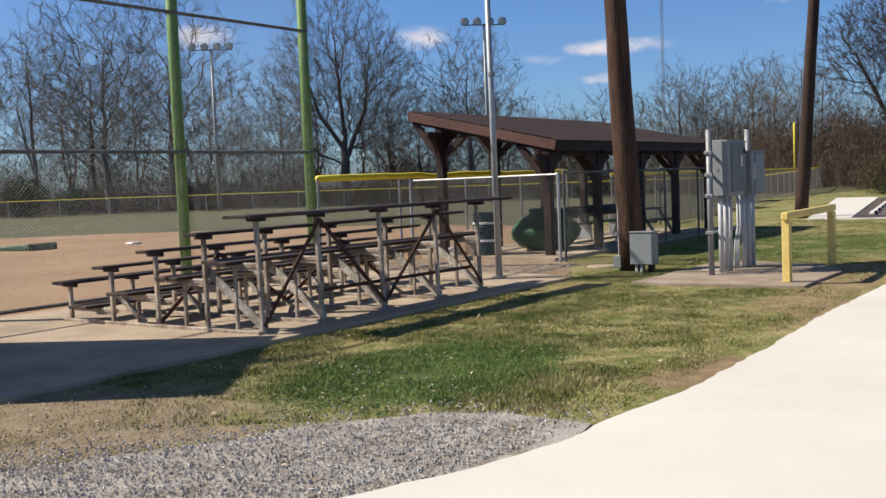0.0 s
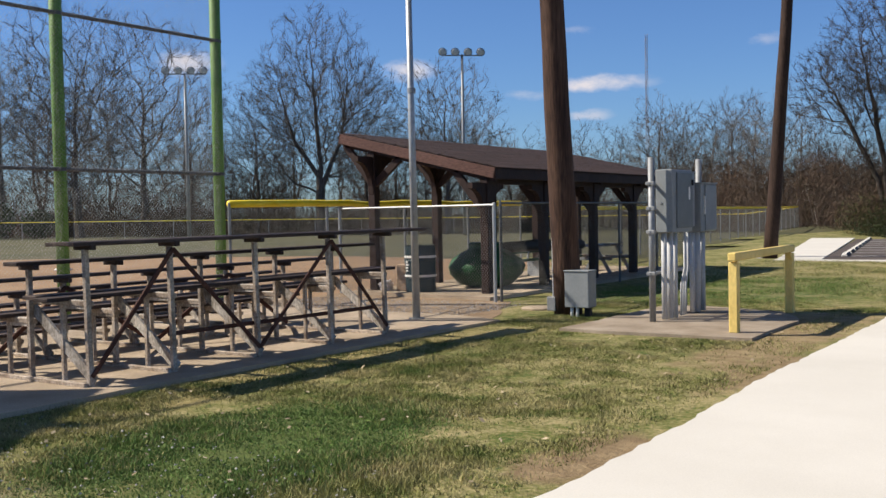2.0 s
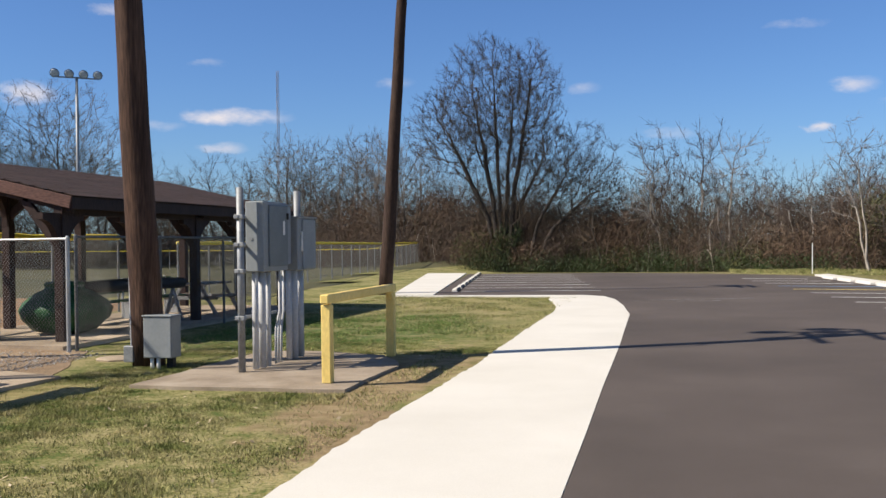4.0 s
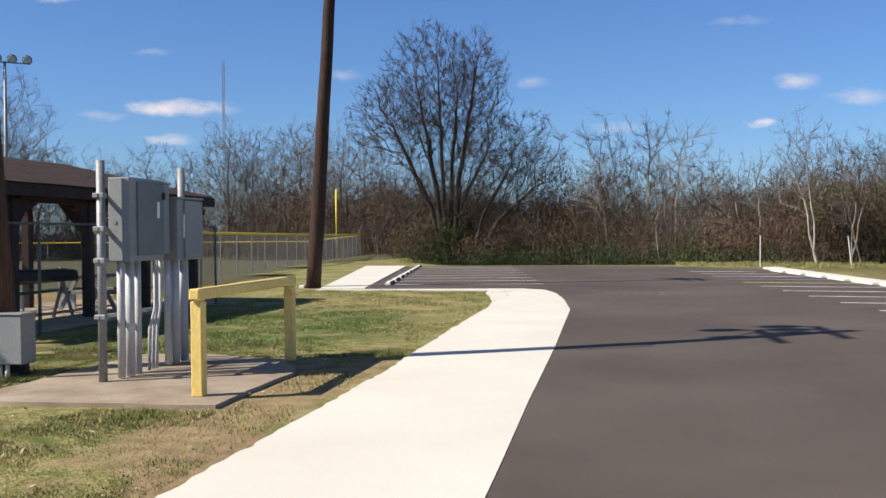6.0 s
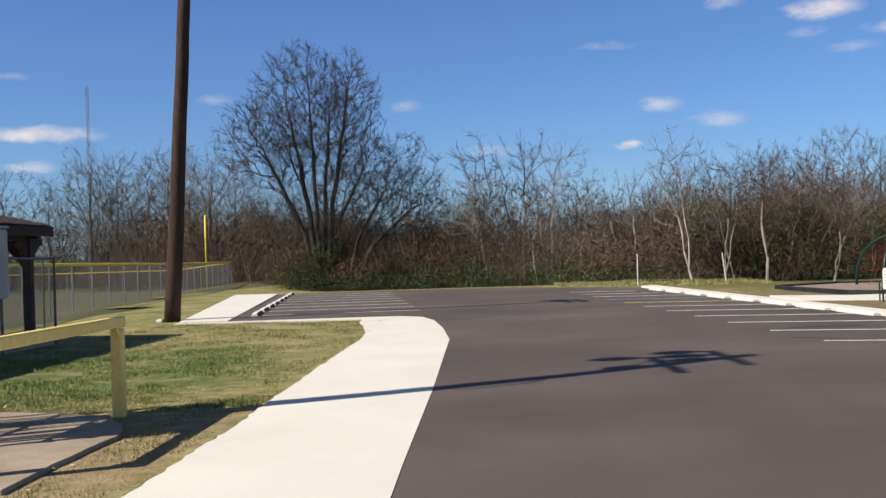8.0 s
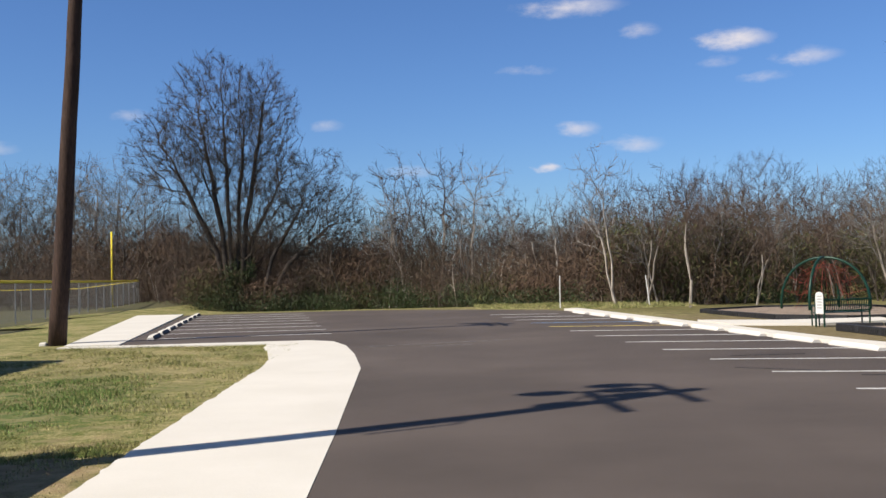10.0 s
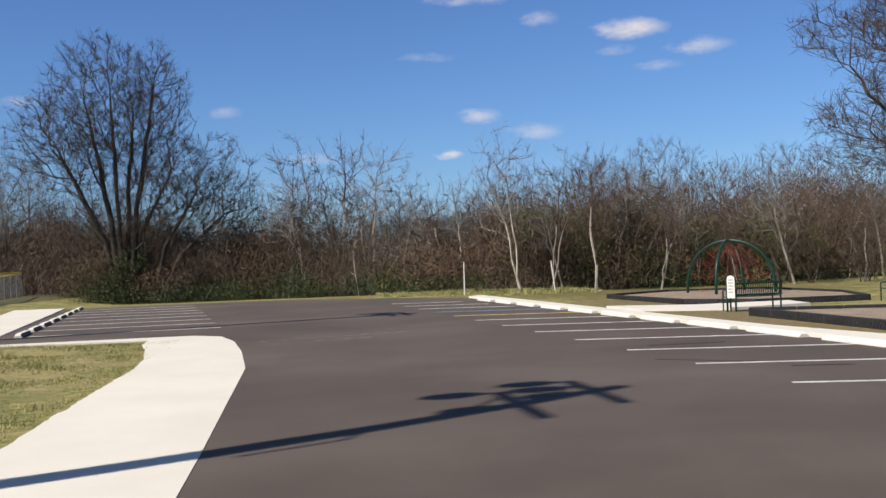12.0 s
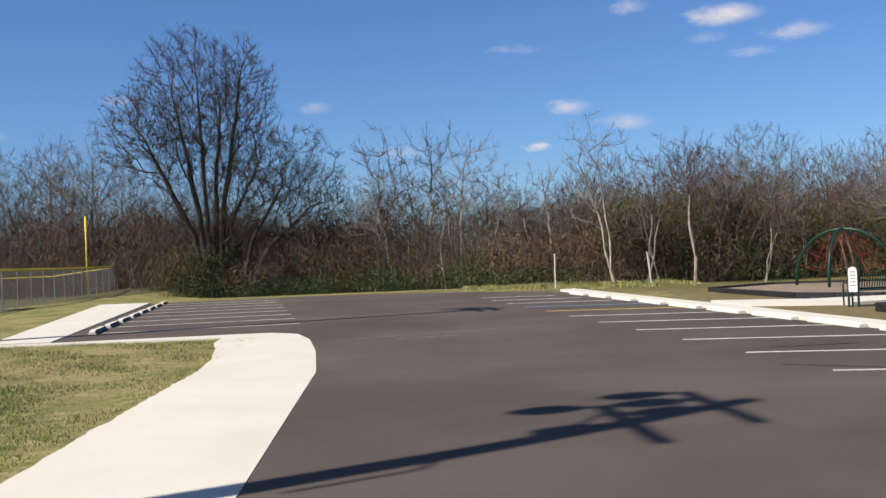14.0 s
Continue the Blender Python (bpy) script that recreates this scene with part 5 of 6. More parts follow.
def leaf_cloud(name, centres, count, size, mat, label, seed, slim=.5, category="undergrowth", upright=0.0):
    """Many small leaf faces scattered through rounded clumps; centres: x, y, z, rx, ry, rz."""
    rg = np.random.default_rng(seed)
    c = np.array(centres)
    k = np.array([span(q[0], q[1]) for q in centres])
    c[:, 2] = c[:, 2] * k
    c[:, 3:6] *= k[:, None]
    low = np.array([fall(q[0], q[1]) for q in centres])
    size = size * float(k.mean())
    w = c[:, 3] * c[:, 5]
    pick = rg.choice(len(c), count, p=w / w.sum())
    d = rg.normal(size=(count, 3))
    d /= np.linalg.norm(d, axis=1)[:, None]
    rad = rg.random(count) ** .42
    p = c[pick, :3] + d * c[pick, 3:6] * rad[:, None]
    p[:, 2] = np.abs(p[:, 2]) + low[pick]
    a = rg.normal(size=(count, 3)); a[:, 2] += np.sign(a[:, 2]) * upright; a /= np.linalg.norm(a, axis=1)[:, None]
    b = np.cross(a, rg.normal(size=(count, 3))); b /= np.linalg.norm(b, axis=1)[:, None]
    s = size * rg.uniform(.5, 1.4, count)[:, None]
    v = np.stack([p - a * s, p + b * s * slim, p + a * s, p - b * s * slim], 1).reshape(-1, 3)
    f = np.arange(count * 4).reshape(-1, 4)
    me = raw_mesh(name, v.tolist(), f.tolist())
    ob = part(name, me, mat, None)
    return tagged(ob, label, category, kind="stuff")


def brush(name, line, count, height, seed, mat, label, depth=5.0, r=.016, tilt=.25, step_len=None):
    """Thin leaning stems crowded along a line in plan: a thicket."""
    rnd = random.Random(seed)
    tw = Twigs()
    seg = [(a, b, math.dist(a, b)) for a, b in zip(line, line[1:])]
    tot = sum(s[2] for s in seg)
    for i in range(count):
        u = rnd.random() * tot
        for a, b, l in seg:
            if u < l:
                break
            u -= l
        u = min(u / l, 1)
        far = span(a[0] + (b[0] - a[0]) * u, a[1] + (b[1] - a[1]) * u)
        off = rnd.random() ** 1.3 * depth * far
        p = Vector((a[0] + (b[0] - a[0]) * u + rnd.gauss(0, .3), a[1] + (b[1] - a[1]) * u + off, -.05))
        h = height * rnd.uniform(.35, 1.1) * far
        p.z = fall(p.x, p.y) - .05
        d = Vector((rnd.gauss(0, tilt), rnd.gauss(0, tilt), 1)).normalized()
        mid_ = p + d * h * .5 + Vector((rnd.gauss(0, .12), rnd.gauss(0, .12), 0)) * h * .4
        end = p + d * h + Vector((rnd.gauss(0, .2), rnd.gauss(0, .2), 0)) * h * .4
        rr = r * rnd.uniform(.6, 1.6) * far
        tw.bar([p, mid_, end], [rr, rr * .7, rr * .3], 3, True)
        for k in range(5):
            f = rnd.uniform(.2, 1)
            q = p.lerp(mid_, f * 2) if f < .5 else mid_.lerp(end, f * 2 - 1)
            e = q + Vector((rnd.gauss(0, .35), rnd.gauss(0, .35), rnd.uniform(0, .5))) * h * .38
            g = q.lerp(e, .5) + Vector((rnd.gauss(0, .05), rnd.gauss(0, .05), rnd.gauss(0, .05))) * h
            tw.bar([q, g, e], [rr * .5, rr * .42, rr * .2], 3, True)
    return tagged(part(name, tw.mesh(name), mat, None), label, "undergrowth", kind="stuff")


def woods():
    R = random.Random
    big = grow(16, [[(-.5, 0, -.2), (-1.2, .2, 4.5), (-4.4, 0, 11.5)], [(-.3, .2, -.2), (-.8, 0, 6), (-2.4, .3, 15)], [(-.1, -.2, -.2), (-.3, -.2, 8), (-.7, 0, 18)], [(.2, .2, -.2), (.45, .3, 8), (1.1, 0, 15)],
                    [(.45, -.1, -.2), (1.05, -.2, 7), (2.7, -.2, 17)], [(.6, .1, -.2), (1.5, .3, 5.5), (4.2, .2, 11)]],
               [(-1.4, 0, 15.0, 4.2, 4.2, 5.2), (-4.0, 0, 12.0, 4.4, 3.8, 4.0), (2.6, 0, 14.2, 3.0, 3.6, 5.5), (1.4, 0, 8.6, 5.6, 4.4, 5.0)], 2900, tip=.0106, shoots=8, shoot=.85, bf=.34, wig=.055)
    spreading = grow(17, [[(0, 0, -.2), (.9, 0, 4), (3.2, 0, 8)], [(.2, .1, -.2), (2.2, .2, 3.6), (5.4, 0, 6.5)]], [(3.9, 0, 8.6, 4.4, 3.6, 4.4), (5.6, 0, 6.6, 3.4, 3, 3.4)], 850, tip=0.0104, shoots=7, shoot=.85, bf=.28)
    oak = grow(12, [[(0, 0, -.2), (.2, 0, 8), (-.6, 0, 20)], [(.1, 0, 5), (2.6, .6, 11), (3.6, .5, 18)], [(.1, 0, 6), (-2.8, -.5, 11), (-4.4, 0, 17)]],
               [(0, 0, 17.5, 7.2, 7.2, 9.2), (4.4, 0, 13.5, 5.6, 6, 8.0), (-4.4, 0, 13, 5.6, 6, 8)], 2500, tip=0.0125, shoots=7, shoot=1.15, bf=.42, step=1.3, wig=.07)
    oak2 = grow(13, [[(0, 0, -.2), (.2, .1, 4.5), (0, 0, 10.5)]], [(0, 0, 10.2, 5.0, 5.0, 5.8), (.6, 0, 6.4, 4.2, 4.2, 3.6)], 720, tip=0.0094, shoots=7, shoot=.9, bf=.45)
    near_oak = grow(19, [[(0, 0, -.2), (.1, 0, 6), (0, 0, 15)], [(0, 0, 4.2), (-4.5, -.5, 5.6), (-10.5, -.5, 6.6)], [(0, 0, 6.5), (-4.5, .5, 9.8), (-10.0, .5, 11.2)], [(0, 0, 9), (-4, 0, 14), (-8.6, 0, 17.5)]],
                    [(-9.5, 0, 7.4, 4.4, 4.5, 2.7), (-9.6, 0, 12.2, 4.6, 4.5, 2.3), (-8.4, 0, 17.2, 4.6, 4.5, 2.8), (-3, 0, 12, 7, 7, 8.5)], 2600, tip=.0122, shoots=8, shoot=1.0, bf=.30, wig=.16)
    slim = [grow(20 + i, [[(0, 0, -.2), (rx, .1, 5), (rx * .6, 0, 9.2)], [(.1, 0, 1.4 + i * .3), (1.0 - rx, -.2, 5.0), (1.5 - rx, 0, 8.8)]], [(0, 0, 8.4, 2.2, 2.2, 3.7), (.4 - rx, 0, 5.8, 2.5, 2.5, 3.0)], 290, tip=0.00783, shoots=7, shoot=.75, bf=.5, step=.9)
            for i, rx in enumerate((.3, -.3, .5, -.1))]
    wide = [grow(30 + i, [[(0, 0, -.2), (-.9, .2, 4), (-1.9, .2, 7.2)], [(0, 0, .4), (.3, -.2, 4), (.4, 0, 8)], [(.1, 0, .8), (1.3, .2, 4), (2.3, 0, 7)]], [(0, 0, 7.2, 3.9, 3.9, 3.9), (rx, 0, 4.6, 3.7, 3.7, 2.8)], 360, tip=0.00835, shoots=7, shoot=.75, bf=.42, step=.9)
            for i, rx in enumerate((.5, -.6, 0))]
    pale = [grow(40 + i, [[(0, 0, -.2), (rx * .6, .1, 3.2), (rx, 0, 6.4)], [(.05, 0, .6 + .5 * i), (rx * .2 - .9, 0, 3.6), (rx * .2 - 1.5, 0, 5.6)]], [(rx, 0, 6.4, 1.9, 1.7, 2.1), (rx - .5, 0, 4.6, 1.9, 1.6, 1.6)], 85, tip=0.0094, shoots=7, shoot=.7, bf=.35, wig=.16, step=.8)
            for i, rx in enumerate((-.9, 1.1, .4, -1.5))]
    low = [grow(50 + i, [[(.3 * math.cos(k), .3 * math.sin(k), -.1), (1.2 * math.cos(k + i), 1.2 * math.sin(k + i), 2.4 + .2 * k)] for k in range(5)], [(0, 0, 3.2, 2.4, 2.2, 2.2), (0, 0, 1.6, 2.2, 2.2, 1.3)], 120, tip=0.00731, shoots=7, shoot=.6, bf=.3, wig=.16, step=.8) for i in range(3)]

    # the great many-stemmed tree behind the car park
    tree(big, "bark_dark", "twig_dark", pose(-15.7, 91.3, fall(-15.7, 91.3), 0, 0, 8) @ Matrix.Scale(1.03, 4), "large many-stemmed bare tree with ivy about its feet")
    tree(spreading, "bark_dark", "twig_dark", pose(-13.4, 90.2, -.8, 0, 0, 4), "low spreading dark bare tree beside the great one")
    # tall trees beyond the outfield
    x, y = polar(-41.0, 100, -.3, 3)
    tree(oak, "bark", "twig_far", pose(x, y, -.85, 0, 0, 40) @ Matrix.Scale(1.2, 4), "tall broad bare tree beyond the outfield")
    for a, d, k, q in ((-44.5, 104, .68, 10), (-38.3, 106, .72, 130), (-54.5, 108, 1.0, 250), (-62.5, 104, .72, 70), (-48.0, 112, .8, 300), (-33.6, 104, .66, 200)):
        x, y = polar(a, d, -.3, 3)
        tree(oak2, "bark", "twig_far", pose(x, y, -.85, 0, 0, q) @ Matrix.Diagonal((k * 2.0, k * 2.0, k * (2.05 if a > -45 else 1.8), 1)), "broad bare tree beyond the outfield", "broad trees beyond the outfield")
    far = [(-53.8, 100, 22, oak2), (-50.4, 104, 22, oak2), (-57.5, 98, 19, slim[0]), (-60.5, 100, 20, slim[1]), (-63, 96, 13, wide[0]), (-66, 98, 14, oak2), (-70, 98, 13, slim[2]),
           (-46.5, 112, 12, slim[2]), (-44.6, 108, 10, wide[1]), (-38.2, 112, 12, slim[3]), (-36.6, 106, 11, wide[0]), (-33.9, 98, 14.8, oak2), (-31.9, 108, 10.5, wide[1]), (-29.8, 112, 10, wide[2]),
           (-28.2, 120, 9, slim[0]), (-25.9, 105, 10.0, wide[2]), (-23.9, 110, 9.5, slim[1]), (-22.0, 100, 11.5, slim[0]), (-20.6, 108, 11.6, slim[3]), (-19.2, 98, 10.4, wide[1]),
           (-18.0, 100, 11.6, slim[2]), (-16.7, 95, 10.2, slim[1]), (-15.6, 84, 9.5, wide[0]), (-14.4, 92, 9.6, slim[3]), (-17.4, 112, 11, wide[0]), (-21.3, 118, 12, wide[2]),
           (-52.2, 120, 17, slim[1]), (-55.8, 116, 18, wide[0]), (-48.6, 118, 15, wide[1]), (-42.5, 120, 13, slim[0]), (-40, 122, 12, slim[2]), (-35, 120, 11, slim[1])]
    rnd = R(5)
    heights = {id(oak2): 16.0, **{id(s): 12.0 for s in slim}, **{id(s): 11.0 for s in wide}, **{id(s): 8.5 for s in pale}, **{id(s): 5.5 for s in low}}

    def put(kind, x, y, h, bark, twigs, label, group="", squash=1.0):
        k = h / heights[id(kind)] * span(x, y)
        tree(kind, bark, twigs, pose(x, y, fall(x, y), 0, 0, rnd.uniform(0, 360)) @ Matrix.Diagonal((k * squash, k * squash, k, 1)), label, group)

    for a, d, h, kind in far:
        x, y = polar(a, d, -.3, 3)
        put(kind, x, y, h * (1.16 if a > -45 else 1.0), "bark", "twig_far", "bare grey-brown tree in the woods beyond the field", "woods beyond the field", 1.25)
    # woods behind the car park: pale slender trunks, then darker ones behind
    for i, (a, d, h) in enumerate([(-2.6, 61, 7.2), (-.9, 58, 7.8), (.8, 60, 7.4), (2.4, 58, 8.4), (3.9, 60, 7.2), (5.2, 57, 7.4), (6.6, 58, 7.0),
                                   (7.8, 56, 7.4), (9.2, 58, 7.2), (10.6, 55, 7.6), (12.2, 56, 6.6), (13.6, 54, 6.8), (14.8, 53, 6.4), (16.6, 55, 6.0), (18.6, 55, 5.6), (21.5, 56, 5.6), (24.0, 57, 5.8), (26.6, 58, 5.5), (17.4, 56, 5.2), (19.8, 57, 6.2), (22.6, 58, 5.0), (25.2, 58, 6.4), (28.6, 59, 5.6), (30.4, 60, 6)]):
        x, y = polar(a, d - (5 if a > 9 else 0), -.4, 11.5)
        put(pale[(i * 3 + i // 5) % 4], x, y + rnd.uniform(-1, 3.5), h * rnd.uniform(.8, 1.12) * (1.22 if a < 5 else 1.0), "bark_white", "twig_pale" if i % 2 else "twig_red", "slender pale-barked bare tree at the edge of the car park", "pale saplings at the lot edge")
    for i, (a, d, h) in enumerate([(-14.3, 78, 8.6), (-12.6, 68, 6.5), (-9.0, 72, 8), (-3.4, 72, 7.4), (-1.5, 74, 7.2), (.2, 70, 7.6), (2, 76, 7.4), (3.6, 72, 7.0), (5.4, 76, 7), (8.3, 74, 7.0),
                                   (10.0, 72, 8.0), (11.4, 70, 8.2), (13.2, 76, 7.6), (15.2, 78, 8.8), (16.8, 80, 9.6), (18.6, 78, 10.0), (20.4, 82, 9.8), (22.0, 80, 8.2), (23.4, 84, 8.8), (25.0, 80, 9.2), (26.8, 82, 9.0), (28.8, 80, 9.4), (31, 82, 9)]):
        if a > 9:
            d, h = d * 1.5, h * 1.5
        x, y = polar(a, d, -.4, 11.5)
        kind = oak2 if a > 12 and i % 2 else (wide + slim)[(i * 3) % 7]
        put(kind, x, y, h, "bark_dark", "twig_red" if 9 < a < 15 or i % 4 == 0 else "twig", "bare brown tree in the woods behind the car park", "woods behind the car park")
    # shrubs and low trees along the wood's edge
    for i in range(26):
        a = -13.4 + 44 * (i + rnd.random()) / 26
        d = 61 - .12 * max(a, 0) * 3 + rnd.uniform(0, 6)
        x, y = polar(a, d if a > -8 else d + 2, -.4, 11.5)
        put(low[i % 3], x, y, rnd.uniform(3.2, 5.4), "bark_dark", "twig_red" if i % 2 else "twig", "low bare shrub in the thicket", "thicket shrubs")
    # the tree at the edge of the playground
    tree(near_oak, "bark_dark", "twig_dark", pose(39.6, 62.0, fall(39.6, 62), 0, 0, 0) @ Matrix.Scale(1.08, 4), "tall spreading bare tree beside the playground")
    # thicket stems
    edge = [(-46, 112), (-31, 102), (-17, 91), (-8, 88.5), (0, 83), (5, 71), (9.5, 61.5), (14, 60.5), (22, 62), (34, 66), (48, 70)]
    brush("undergrowth", edge, 700, 3.2, 1, "twig_red", "dense brown leafless thicket along the car park", 7, r=.011)
    brush("undergrowth", edge, 700, 5.0, 2, "twig", "taller grey leafless thicket stems", 10, r=.013)
    brush("undergrowth", edge[3:], 70, 5.4, 12, "bark_dark", "dark slender trunks in the thicket", 6, r=.045, tilt=.16)
    brush("undergrowth", edge, 38, 4.6, 9, "bark_white", "pale leaning dead stems in the thicket", 3, r=.017, tilt=.35)
    left = [polar(a, 106 + 4 * math.sin(a), -.3, 3) for a in range(-74, -12, 4)]
    brush("undergrowth", left, 700, 5.0, 3, "bark_dark", "dark leafless thicket beyond the outfield", 16, r=.022)
    brush("undergrowth", left, 600, 8.0, 6, "twig", "tall grey leafless thicket beyond the outfield", 24, r=.02)
    rt = R(31)
    cw = []
    for i in range(280):
        u = rt.uniform(0, len(edge) - 1.001)
        k = int(u)
        x, y = (edge[k][q] + (edge[k + 1][q] - edge[k][q]) * (u - k) for q in (0, 1))
        h = rt.uniform(.8, 2.4) * (1.7 if x < 1 or x > 13 else 1.15)
        cw.append((x, y + rt.uniform(.5, 10) * span(x, y), h * .8, rt.uniform(1, 2.4), 1.4, h))
    leaf_cloud("fine_thicket", cw, 60000, .44, "haze", "fine grey-brown twigs of the thicket", 21, slim=.028, upright=.3)
    leaf_cloud("fine_thicket", cw[:120], 30000, .36, "twig_red", "fine reddish twigs of the thicket", 22, slim=.02, upright=.4)
    cw = []
    for i in range(240):
        x, y = polar(rt.uniform(-74, -13), rt.uniform(102, 126), -.3, 3)
        h = rt.uniform(1.7, 5.2)
        cw.append((x, y, h * .8, rt.uniform(2, 4), 2.4, h))
    leaf_cloud("fine_thicket", cw, 62000, .66, "haze", "fine dark twigs of the far thicket", 23, slim=.034, upright=.6)
    cw = []
    for i in range(160):
        x, y = polar(rt.uniform(-74, -13), rt.uniform(100, 112), -.3, 3)
        h = rt.uniform(.6, 1.5)
        cw.append((x, y, h * .9, rt.uniform(1.5, 3.5), 1.6, h))
    leaf_cloud("fine_thicket", cw, 40000, .50, "haze", "brown brambles at the foot of the far woods", 24, slim=.05, upright=.2)
    # rounded masses of brush in the thicket, olive and brown
    for name, mt, n, seed, lab in (("brush", "brush_olive", 38, 41, "olive-green leafy brush in the thicket"), ("brush", "brush_brown", 60, 42, "reddish-brown tangled brush in the thicket")):
        rb = R(seed)
        cb = []
        for i in range(n):
            a = rb.uniform(-13.2, 33)
            x, y = polar(a, foot(a) + rb.uniform(.3, 6.5), -.4, 11.5)
            h = rb.uniform(.9, 2.0) * (.75 if 1 < a < 9 else 1.05)
            cb.append((x, y, h * .95, rb.uniform(1.1, 2.6), 1.4, h))
        leaf_cloud(name, cb, 32000 if n < 40 else 44000, .20, mt, lab, seed, slim=.075, upright=.2)
    cb = []
    for i in range(46):
        x, y = polar(rt.uniform(-13, -3), rt.uniform(64, 70), -.4, 11.5)
        h = rt.uniform(1.0, 2.9)
        cb.append((x, y, h * .9, rt.uniform(1.2, 2.4), 1.5, h))
    leaf_cloud("fine_thicket", cb, 34000, .36, "haze", "dark tangled twigs behind the great tree", 44, slim=.022, upright=.5)
    # the wood's depth behind the playground
    cb = []
    for i in range(90):
        a = rt.uniform(8, 36)
        x, y = polar(a, rt.uniform(80, 112), -.4, 11.5)
        h = rt.uniform(2.2, 5.0)
        cb.append((x, y, h * .95, rt.uniform(2, 4), 2, h))
    leaf_cloud("fine_thicket", cb, 48000, .62, "brush_brown", "deep brown twigs of the woods behind the playground", 43, slim=.028, upright=.5)
    # brown depth behind the fence corner and the great tree
    cb = []
    for i in range(70):
        a = rt.uniform(-20, -8)
        x, y = polar(a, rt.uniform(74, 86), -.4, 11.5)
        h = rt.uniform(1.5, 3.4)
        cb.append((x, y, h * .9, rt.uniform(1.6, 3), 2, h))
    leaf_cloud("fine_thicket", cb, 36000, .50, "brush_brown", "brown tangled brush behind the fence corner", 46, slim=.04, upright=.4)
    # the haze of twigs farther in
    cb = []
    for i in range(110):
        a = rt.uniform(-12.5, 34)
        x, y = polar(a, rt.uniform(70, 88), -.4, 11.5)
        h = rt.uniform(1.4, 2.6)
        cb.append((x, y, rt.uniform(2.2, 4.2), rt.uniform(2, 4), 2, h))
    leaf_cloud("fine_thicket", cb, 42000, .55, "twig", "fine grey twigs deep in the woods behind the car park", 45, slim=.02, upright=.6)
    # evergreen ivy and vines low in the thicket
    rg = R(8)
    cl = []
    for i in range(96):
        a = rg.uniform(-13.4, 7) if i < 74 else rg.uniform(3, 30)
        x, y = polar(a, foot(a) + rg.uniform(-.6, 1.6), -.4, 11.5)
        h = rg.uniform(.3, 1.2) if a < 3 else rg.uniform(.2, .8)
        cl.append((x, y, h * .7, rg.uniform(.7, 1.8), rg.uniform(.6, 1.2), h))
    leaf_cloud("ivy", cl, 34000, .05, "leaf", "dark green ivy and vines over the thicket's foot", 3)
    cl2 = [(-15.7 + rg.uniform(-1.5, 1.5), 91.0 + rg.uniform(-1.2, .7), rg.uniform(.5, 4.2), .42, .42, 1.0) for i in range(12)]
    leaf_cloud("ivy", cl2, 2600, .06, "leaf", "dark ivy climbing the great tree's stems", 4)
    cl3 = []
    for i in range(70):
        a = rg.uniform(-13, 30)
        x, y = polar(a, foot(a) + rg.uniform(.5, 5), -.4, 11.5)
        cl3.append((x, y, rg.uniform(.8, 2.6), rg.uniform(.9, 2), 1.2, rg.uniform(.5, 1.3)))
    leaf_cloud("dry_leaves", cl3, 15000, .06, "leaf_brown", "brown dead leaves hanging in the thicket", 5)
    cl4 = []
    for i in range(60):
        a = rg.uniform(-72, -14)
        x, y = polar(a, rg.uniform(102, 112), -.3, 3)
        cl4.append((x, y, rg.uniform(.6, 2), rg.uniform(2, 4), 2, rg.uniform(.8, 2)))
    leaf_cloud("dry_leaves", cl4, 10000, .13, "leaf_brown", "brown dead leaves in the far thicket", 6)
    cl5 = []
    for a, d, zz, rr in ((-59, 90, 1.6, 2.0), (-56.6, 94, 1.2, 1.6)):
        x, y = polar(a, d, -.3, 5)
        cl5.append((x, y, zz, rr, rr, zz * 1.1))
    leaf_cloud("evergreen_shrub", cl5, 6000, .12, "leaf", "dark evergreen shrubs before the woods", 7, category="shrub")
    cl6 = []
    for i in range(26):
        a = rg.choice((-15.4, -14.6, 11.5, 14.5, 17, 20, 24)) + rg.uniform(-.9, .9)
        x, y = polar(a, foot(a) + rg.uniform(1, 4) + (13 if a < -12 else 0), -.4, 11.5)
        cl6.append((x, y, rg.uniform(1.2, 3.6), 1.3, 1.2, 1.3))
    leaf_cloud("budding_leaves", cl6, 14000, .07, "twig_green", "first yellow-green buds in the thicket", 8)


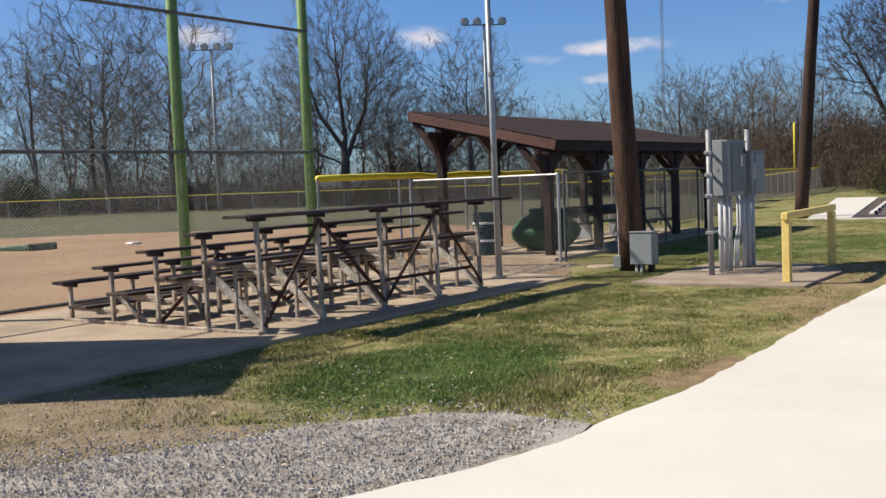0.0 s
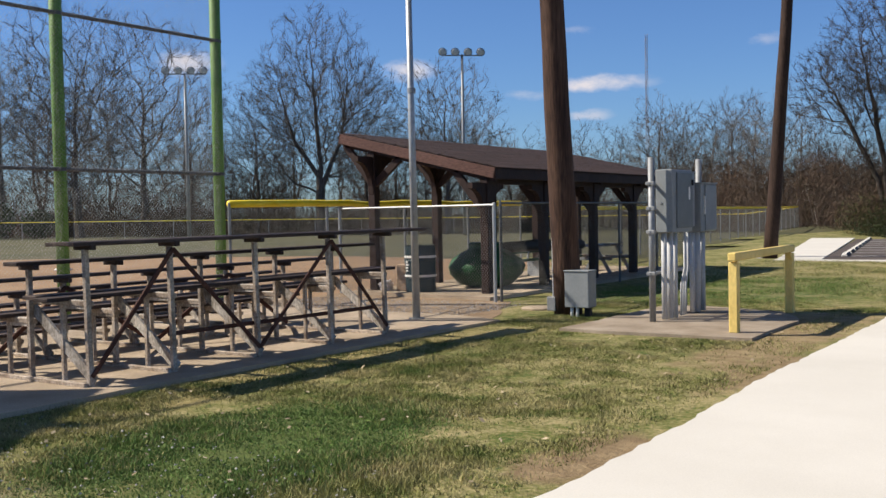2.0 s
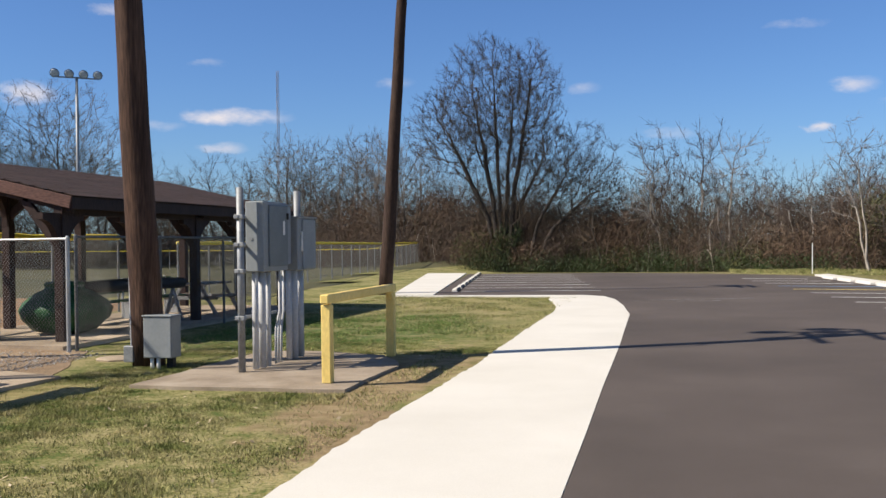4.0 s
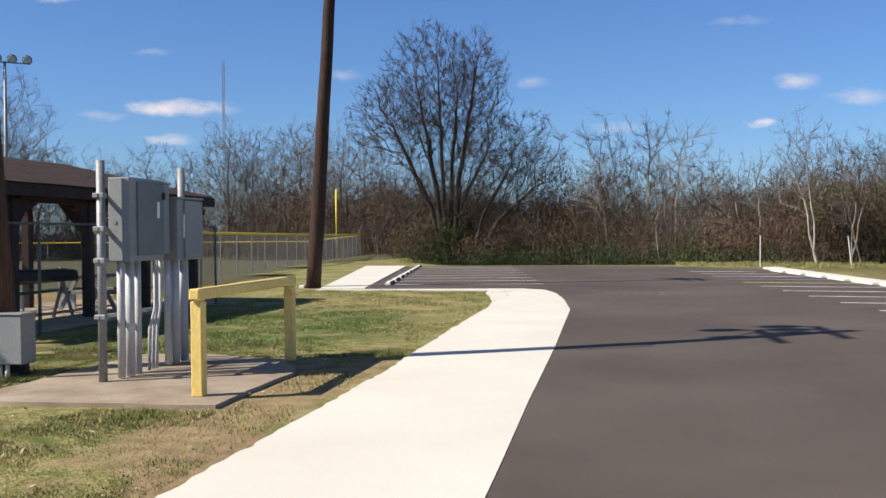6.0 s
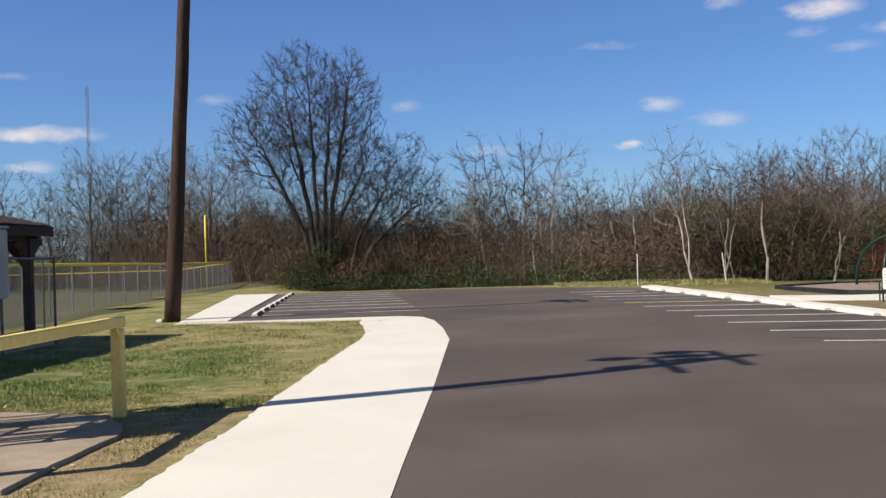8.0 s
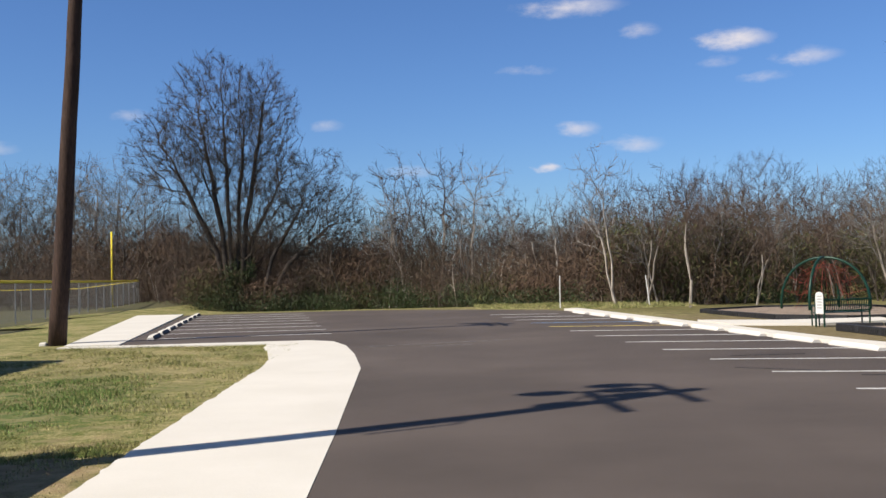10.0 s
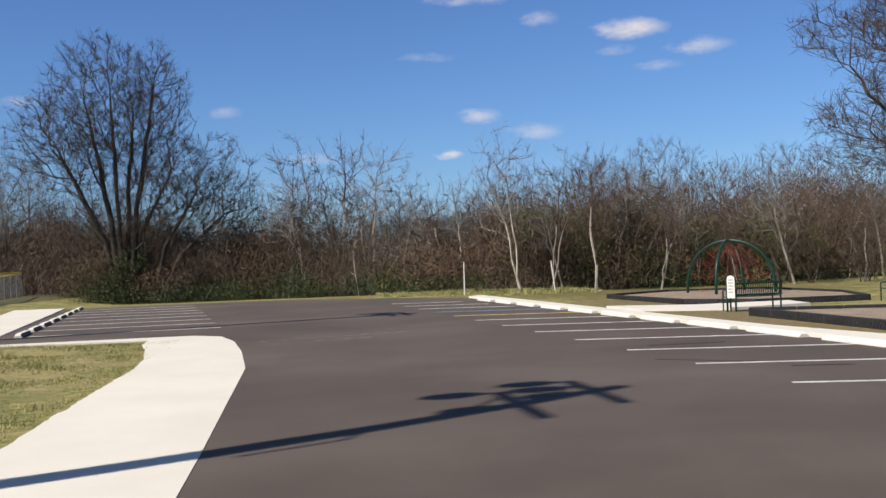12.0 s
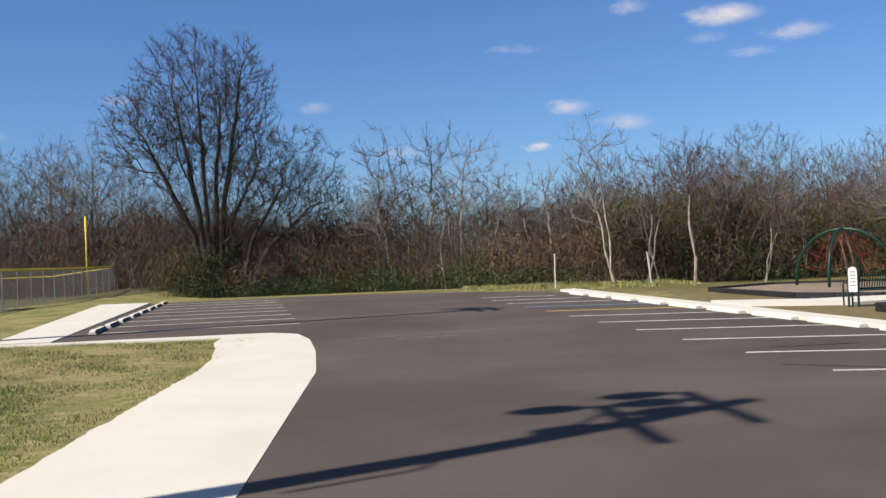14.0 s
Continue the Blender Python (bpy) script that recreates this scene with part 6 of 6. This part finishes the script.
def grass():
    """Short tufts over the lawn next to the path, thinner on bare ground."""
    rg = np.random.default_rng(2)

    def field(name, count, x0, x1, y0, y1, mat, label, h0, keep, bare=-.12):
        x, y = rg.uniform(x0, x1, count), rg.uniform(y0, y1, count)
        n = np.array([noise.noise(Vector((a * .8, b * .8, 0))) + .5 * noise.noise(Vector((a * 3, b * 3, 4))) for a, b in zip(x, y)])
        ok = (n + rg.normal(0, .25, count) > bare) & keep(x, y)
        x, y, n = x[ok], y[ok], n[ok]
        c = len(x)
        p = np.stack([x, y, np.zeros(c)], 1)
        ang = rg.uniform(0, math.tau, c)
        w = np.stack([np.cos(ang), np.sin(ang), np.zeros(c)], 1) * (h0 * rg.uniform(.07, .16, c))[:, None]
        h = h0 * rg.uniform(.4, 1.3, c) * np.clip(.75 + 1.1 * n, .45, 1.6)
        tip = p + np.stack([rg.normal(0, .5, c) * h, rg.normal(0, .5, c) * h, h], 1)
        v = np.stack([p - w, p + w, tip], 1).reshape(-1, 3)
        f = np.arange(c * 3).reshape(-1, 3)
        tagged(part(name, raw_mesh(name, v.tolist(), f.tolist()), mat, None), label, "grass", kind="stuff")

    def lawn(x, y):
        return ~((x < -4.25) & (x > -7.2) & (y > 16.0) & (y < 20.2)) & ~((y < 7.2 - .55 * np.maximum(-4.2 - x, 0) * 1.3) & (x > -6.9)) & ~((x > -3.8 + .25 * np.sin(y * 2.1)) & (y < 15) & (rg.random(len(x)) < .6)) & ~((x > -4.25) & (y > 14) & (y < 20.5) & (rg.random(len(x)) < .85)) & (
            ~((x < -6) & (y < 6.6) & (rg.random(len(x)) < .8)))
    field("grass", 520000, -8.55, -3.45, 4.2, 22.0, "blade", "short patchy lawn grass, green and straw coloured", .034, lawn)
    field("grass", 56000, -10.3, -3.6, 22.0, 36.9, "blade", "short patchy lawn grass before the landing", .05, lambda x, y: ~((x < -10.2) & (y < 32)))
    field("grass", 110000, -7.5, -4.2, 6.4, 10.8, "blade_lush", "lush dark green patch of lawn", .036, lambda x, y: ((x + 5.85) / 1.25) ** 2 + ((y - 8.5) / 1.85) ** 2 + rg.normal(0, .22, len(x)) < .9, -.7)
    field("grass", 60000, -9.6, -4.4, 20.3, 29.5, "blade_lush", "green grass in the shade of the shelter", .045,
          lambda x, y: ((x + 7.2) / 2.5) ** 2 + ((y - 24.6) / 4.4) ** 2 + rg.normal(0, .25, len(x)) < .95, .02)
    field("grass", 26000, 2, 12, 54.5, 64, "blade", "ragged grass verge before the thicket", .12, lambda x, y: y > 60.6 - .72 * x + np.maximum(x - 8, 0))


def leaf_litter():
    """Pale fallen leaves lying about the lawn."""
    rg = np.random.default_rng(9)
    c = 420
    x, y = rg.uniform(-8.4, -3.7, c), 4.5 + 17 * rg.random(c) ** 1.2
    z = .018 + .012 * rg.random(c)
    a, s = rg.uniform(0, math.tau, c), rg.uniform(.012, .034, c)
    u = np.stack([np.cos(a), np.sin(a), rg.normal(0, .35, c)], 1) * s[:, None]
    w = np.stack([-np.sin(a), np.cos(a), rg.normal(0, .35, c)], 1) * (s * .55)[:, None]
    p = np.stack([x, y, z], 1)
    v = np.stack([p - u, p - w, p + u, p + w], 1).reshape(-1, 3)
    me = raw_mesh("fallen_leaves", v.tolist(), np.arange(4 * c).reshape(-1, 4).tolist())
    tagged(part("fallen_leaves", me, "leaf_litter", None), "pale fallen leaves scattered over the lawn", "leaves", kind="stuff")


def gravel():
    """Loose stones over the gravel beds."""
    rg = np.random.default_rng(5)

    def bed(count, x0, x1, y0, y1, keep, size, label):
        x, y = rg.uniform(x0, x1, count), rg.uniform(y0, y1, count)
        ok = keep(x, y)
        x, y = x[ok], y[ok]
        c = len(x)
        s = size * rg.uniform(.45, 1.5, c)
        base = np.array([(1, 0, 0), (-.5, .87, 0), (-.5, -.87, 0), (.1, .1, .8), (0, -.1, -.5)])
        ang = rg.uniform(0, math.tau, c)
        ca, sa = np.cos(ang), np.sin(ang)
        b = base[None] * (s[:, None] * rg.uniform(.6, 1.3, (c, 5)))[:, :, None]
        v = np.stack([b[:, :, 0] * ca[:, None] - b[:, :, 1] * sa[:, None] + x[:, None], b[:, :, 0] * sa[:, None] + b[:, :, 1] * ca[:, None] + y[:, None], b[:, :, 2] + .022], 2).reshape(-1, 3)
        fb = np.array([(0, 1, 3), (1, 2, 3), (2, 0, 3), (1, 0, 4), (2, 1, 4), (0, 2, 4)])
        f = (fb[None] + (np.arange(c) * 5)[:, None, None]).reshape(-1, 3)
        tagged(part("gravel", raw_mesh("gravel", v.tolist(), f.tolist()), "stone", None), label, "gravel", kind="stuff")
    bed(34000, -8, -3.35, 2.5, 7.8, lambda x, y: (y < 7.05 + np.abs(rg.normal(0, .45, len(x))) * np.sign(rg.normal(-.3, 1, len(x))) - 1.05 * np.maximum(-4.5 - x, 0)) & (x < -3.75 + .12 * (y - 4.5)), .0115, "loose grey gravel stones")
    bed(5000, -9.5, -3.5, 3.5, 8.3, lambda x, y: (rg.random(len(x)) < .2) & (x < -4.2), .011, "scattered gravel in the thin grass")
    bed(5200, -14.6, -9.6, 17.2, 20.0, lambda x, y: y < 19.5 + rg.normal(0, .3, len(x)), .012, "grey gravel by the dugout")


shelter()
fences()
poles()
electrical()
bleachers()
loose_things()
playground()
woods()
grass()
leaf_litter()
gravel()
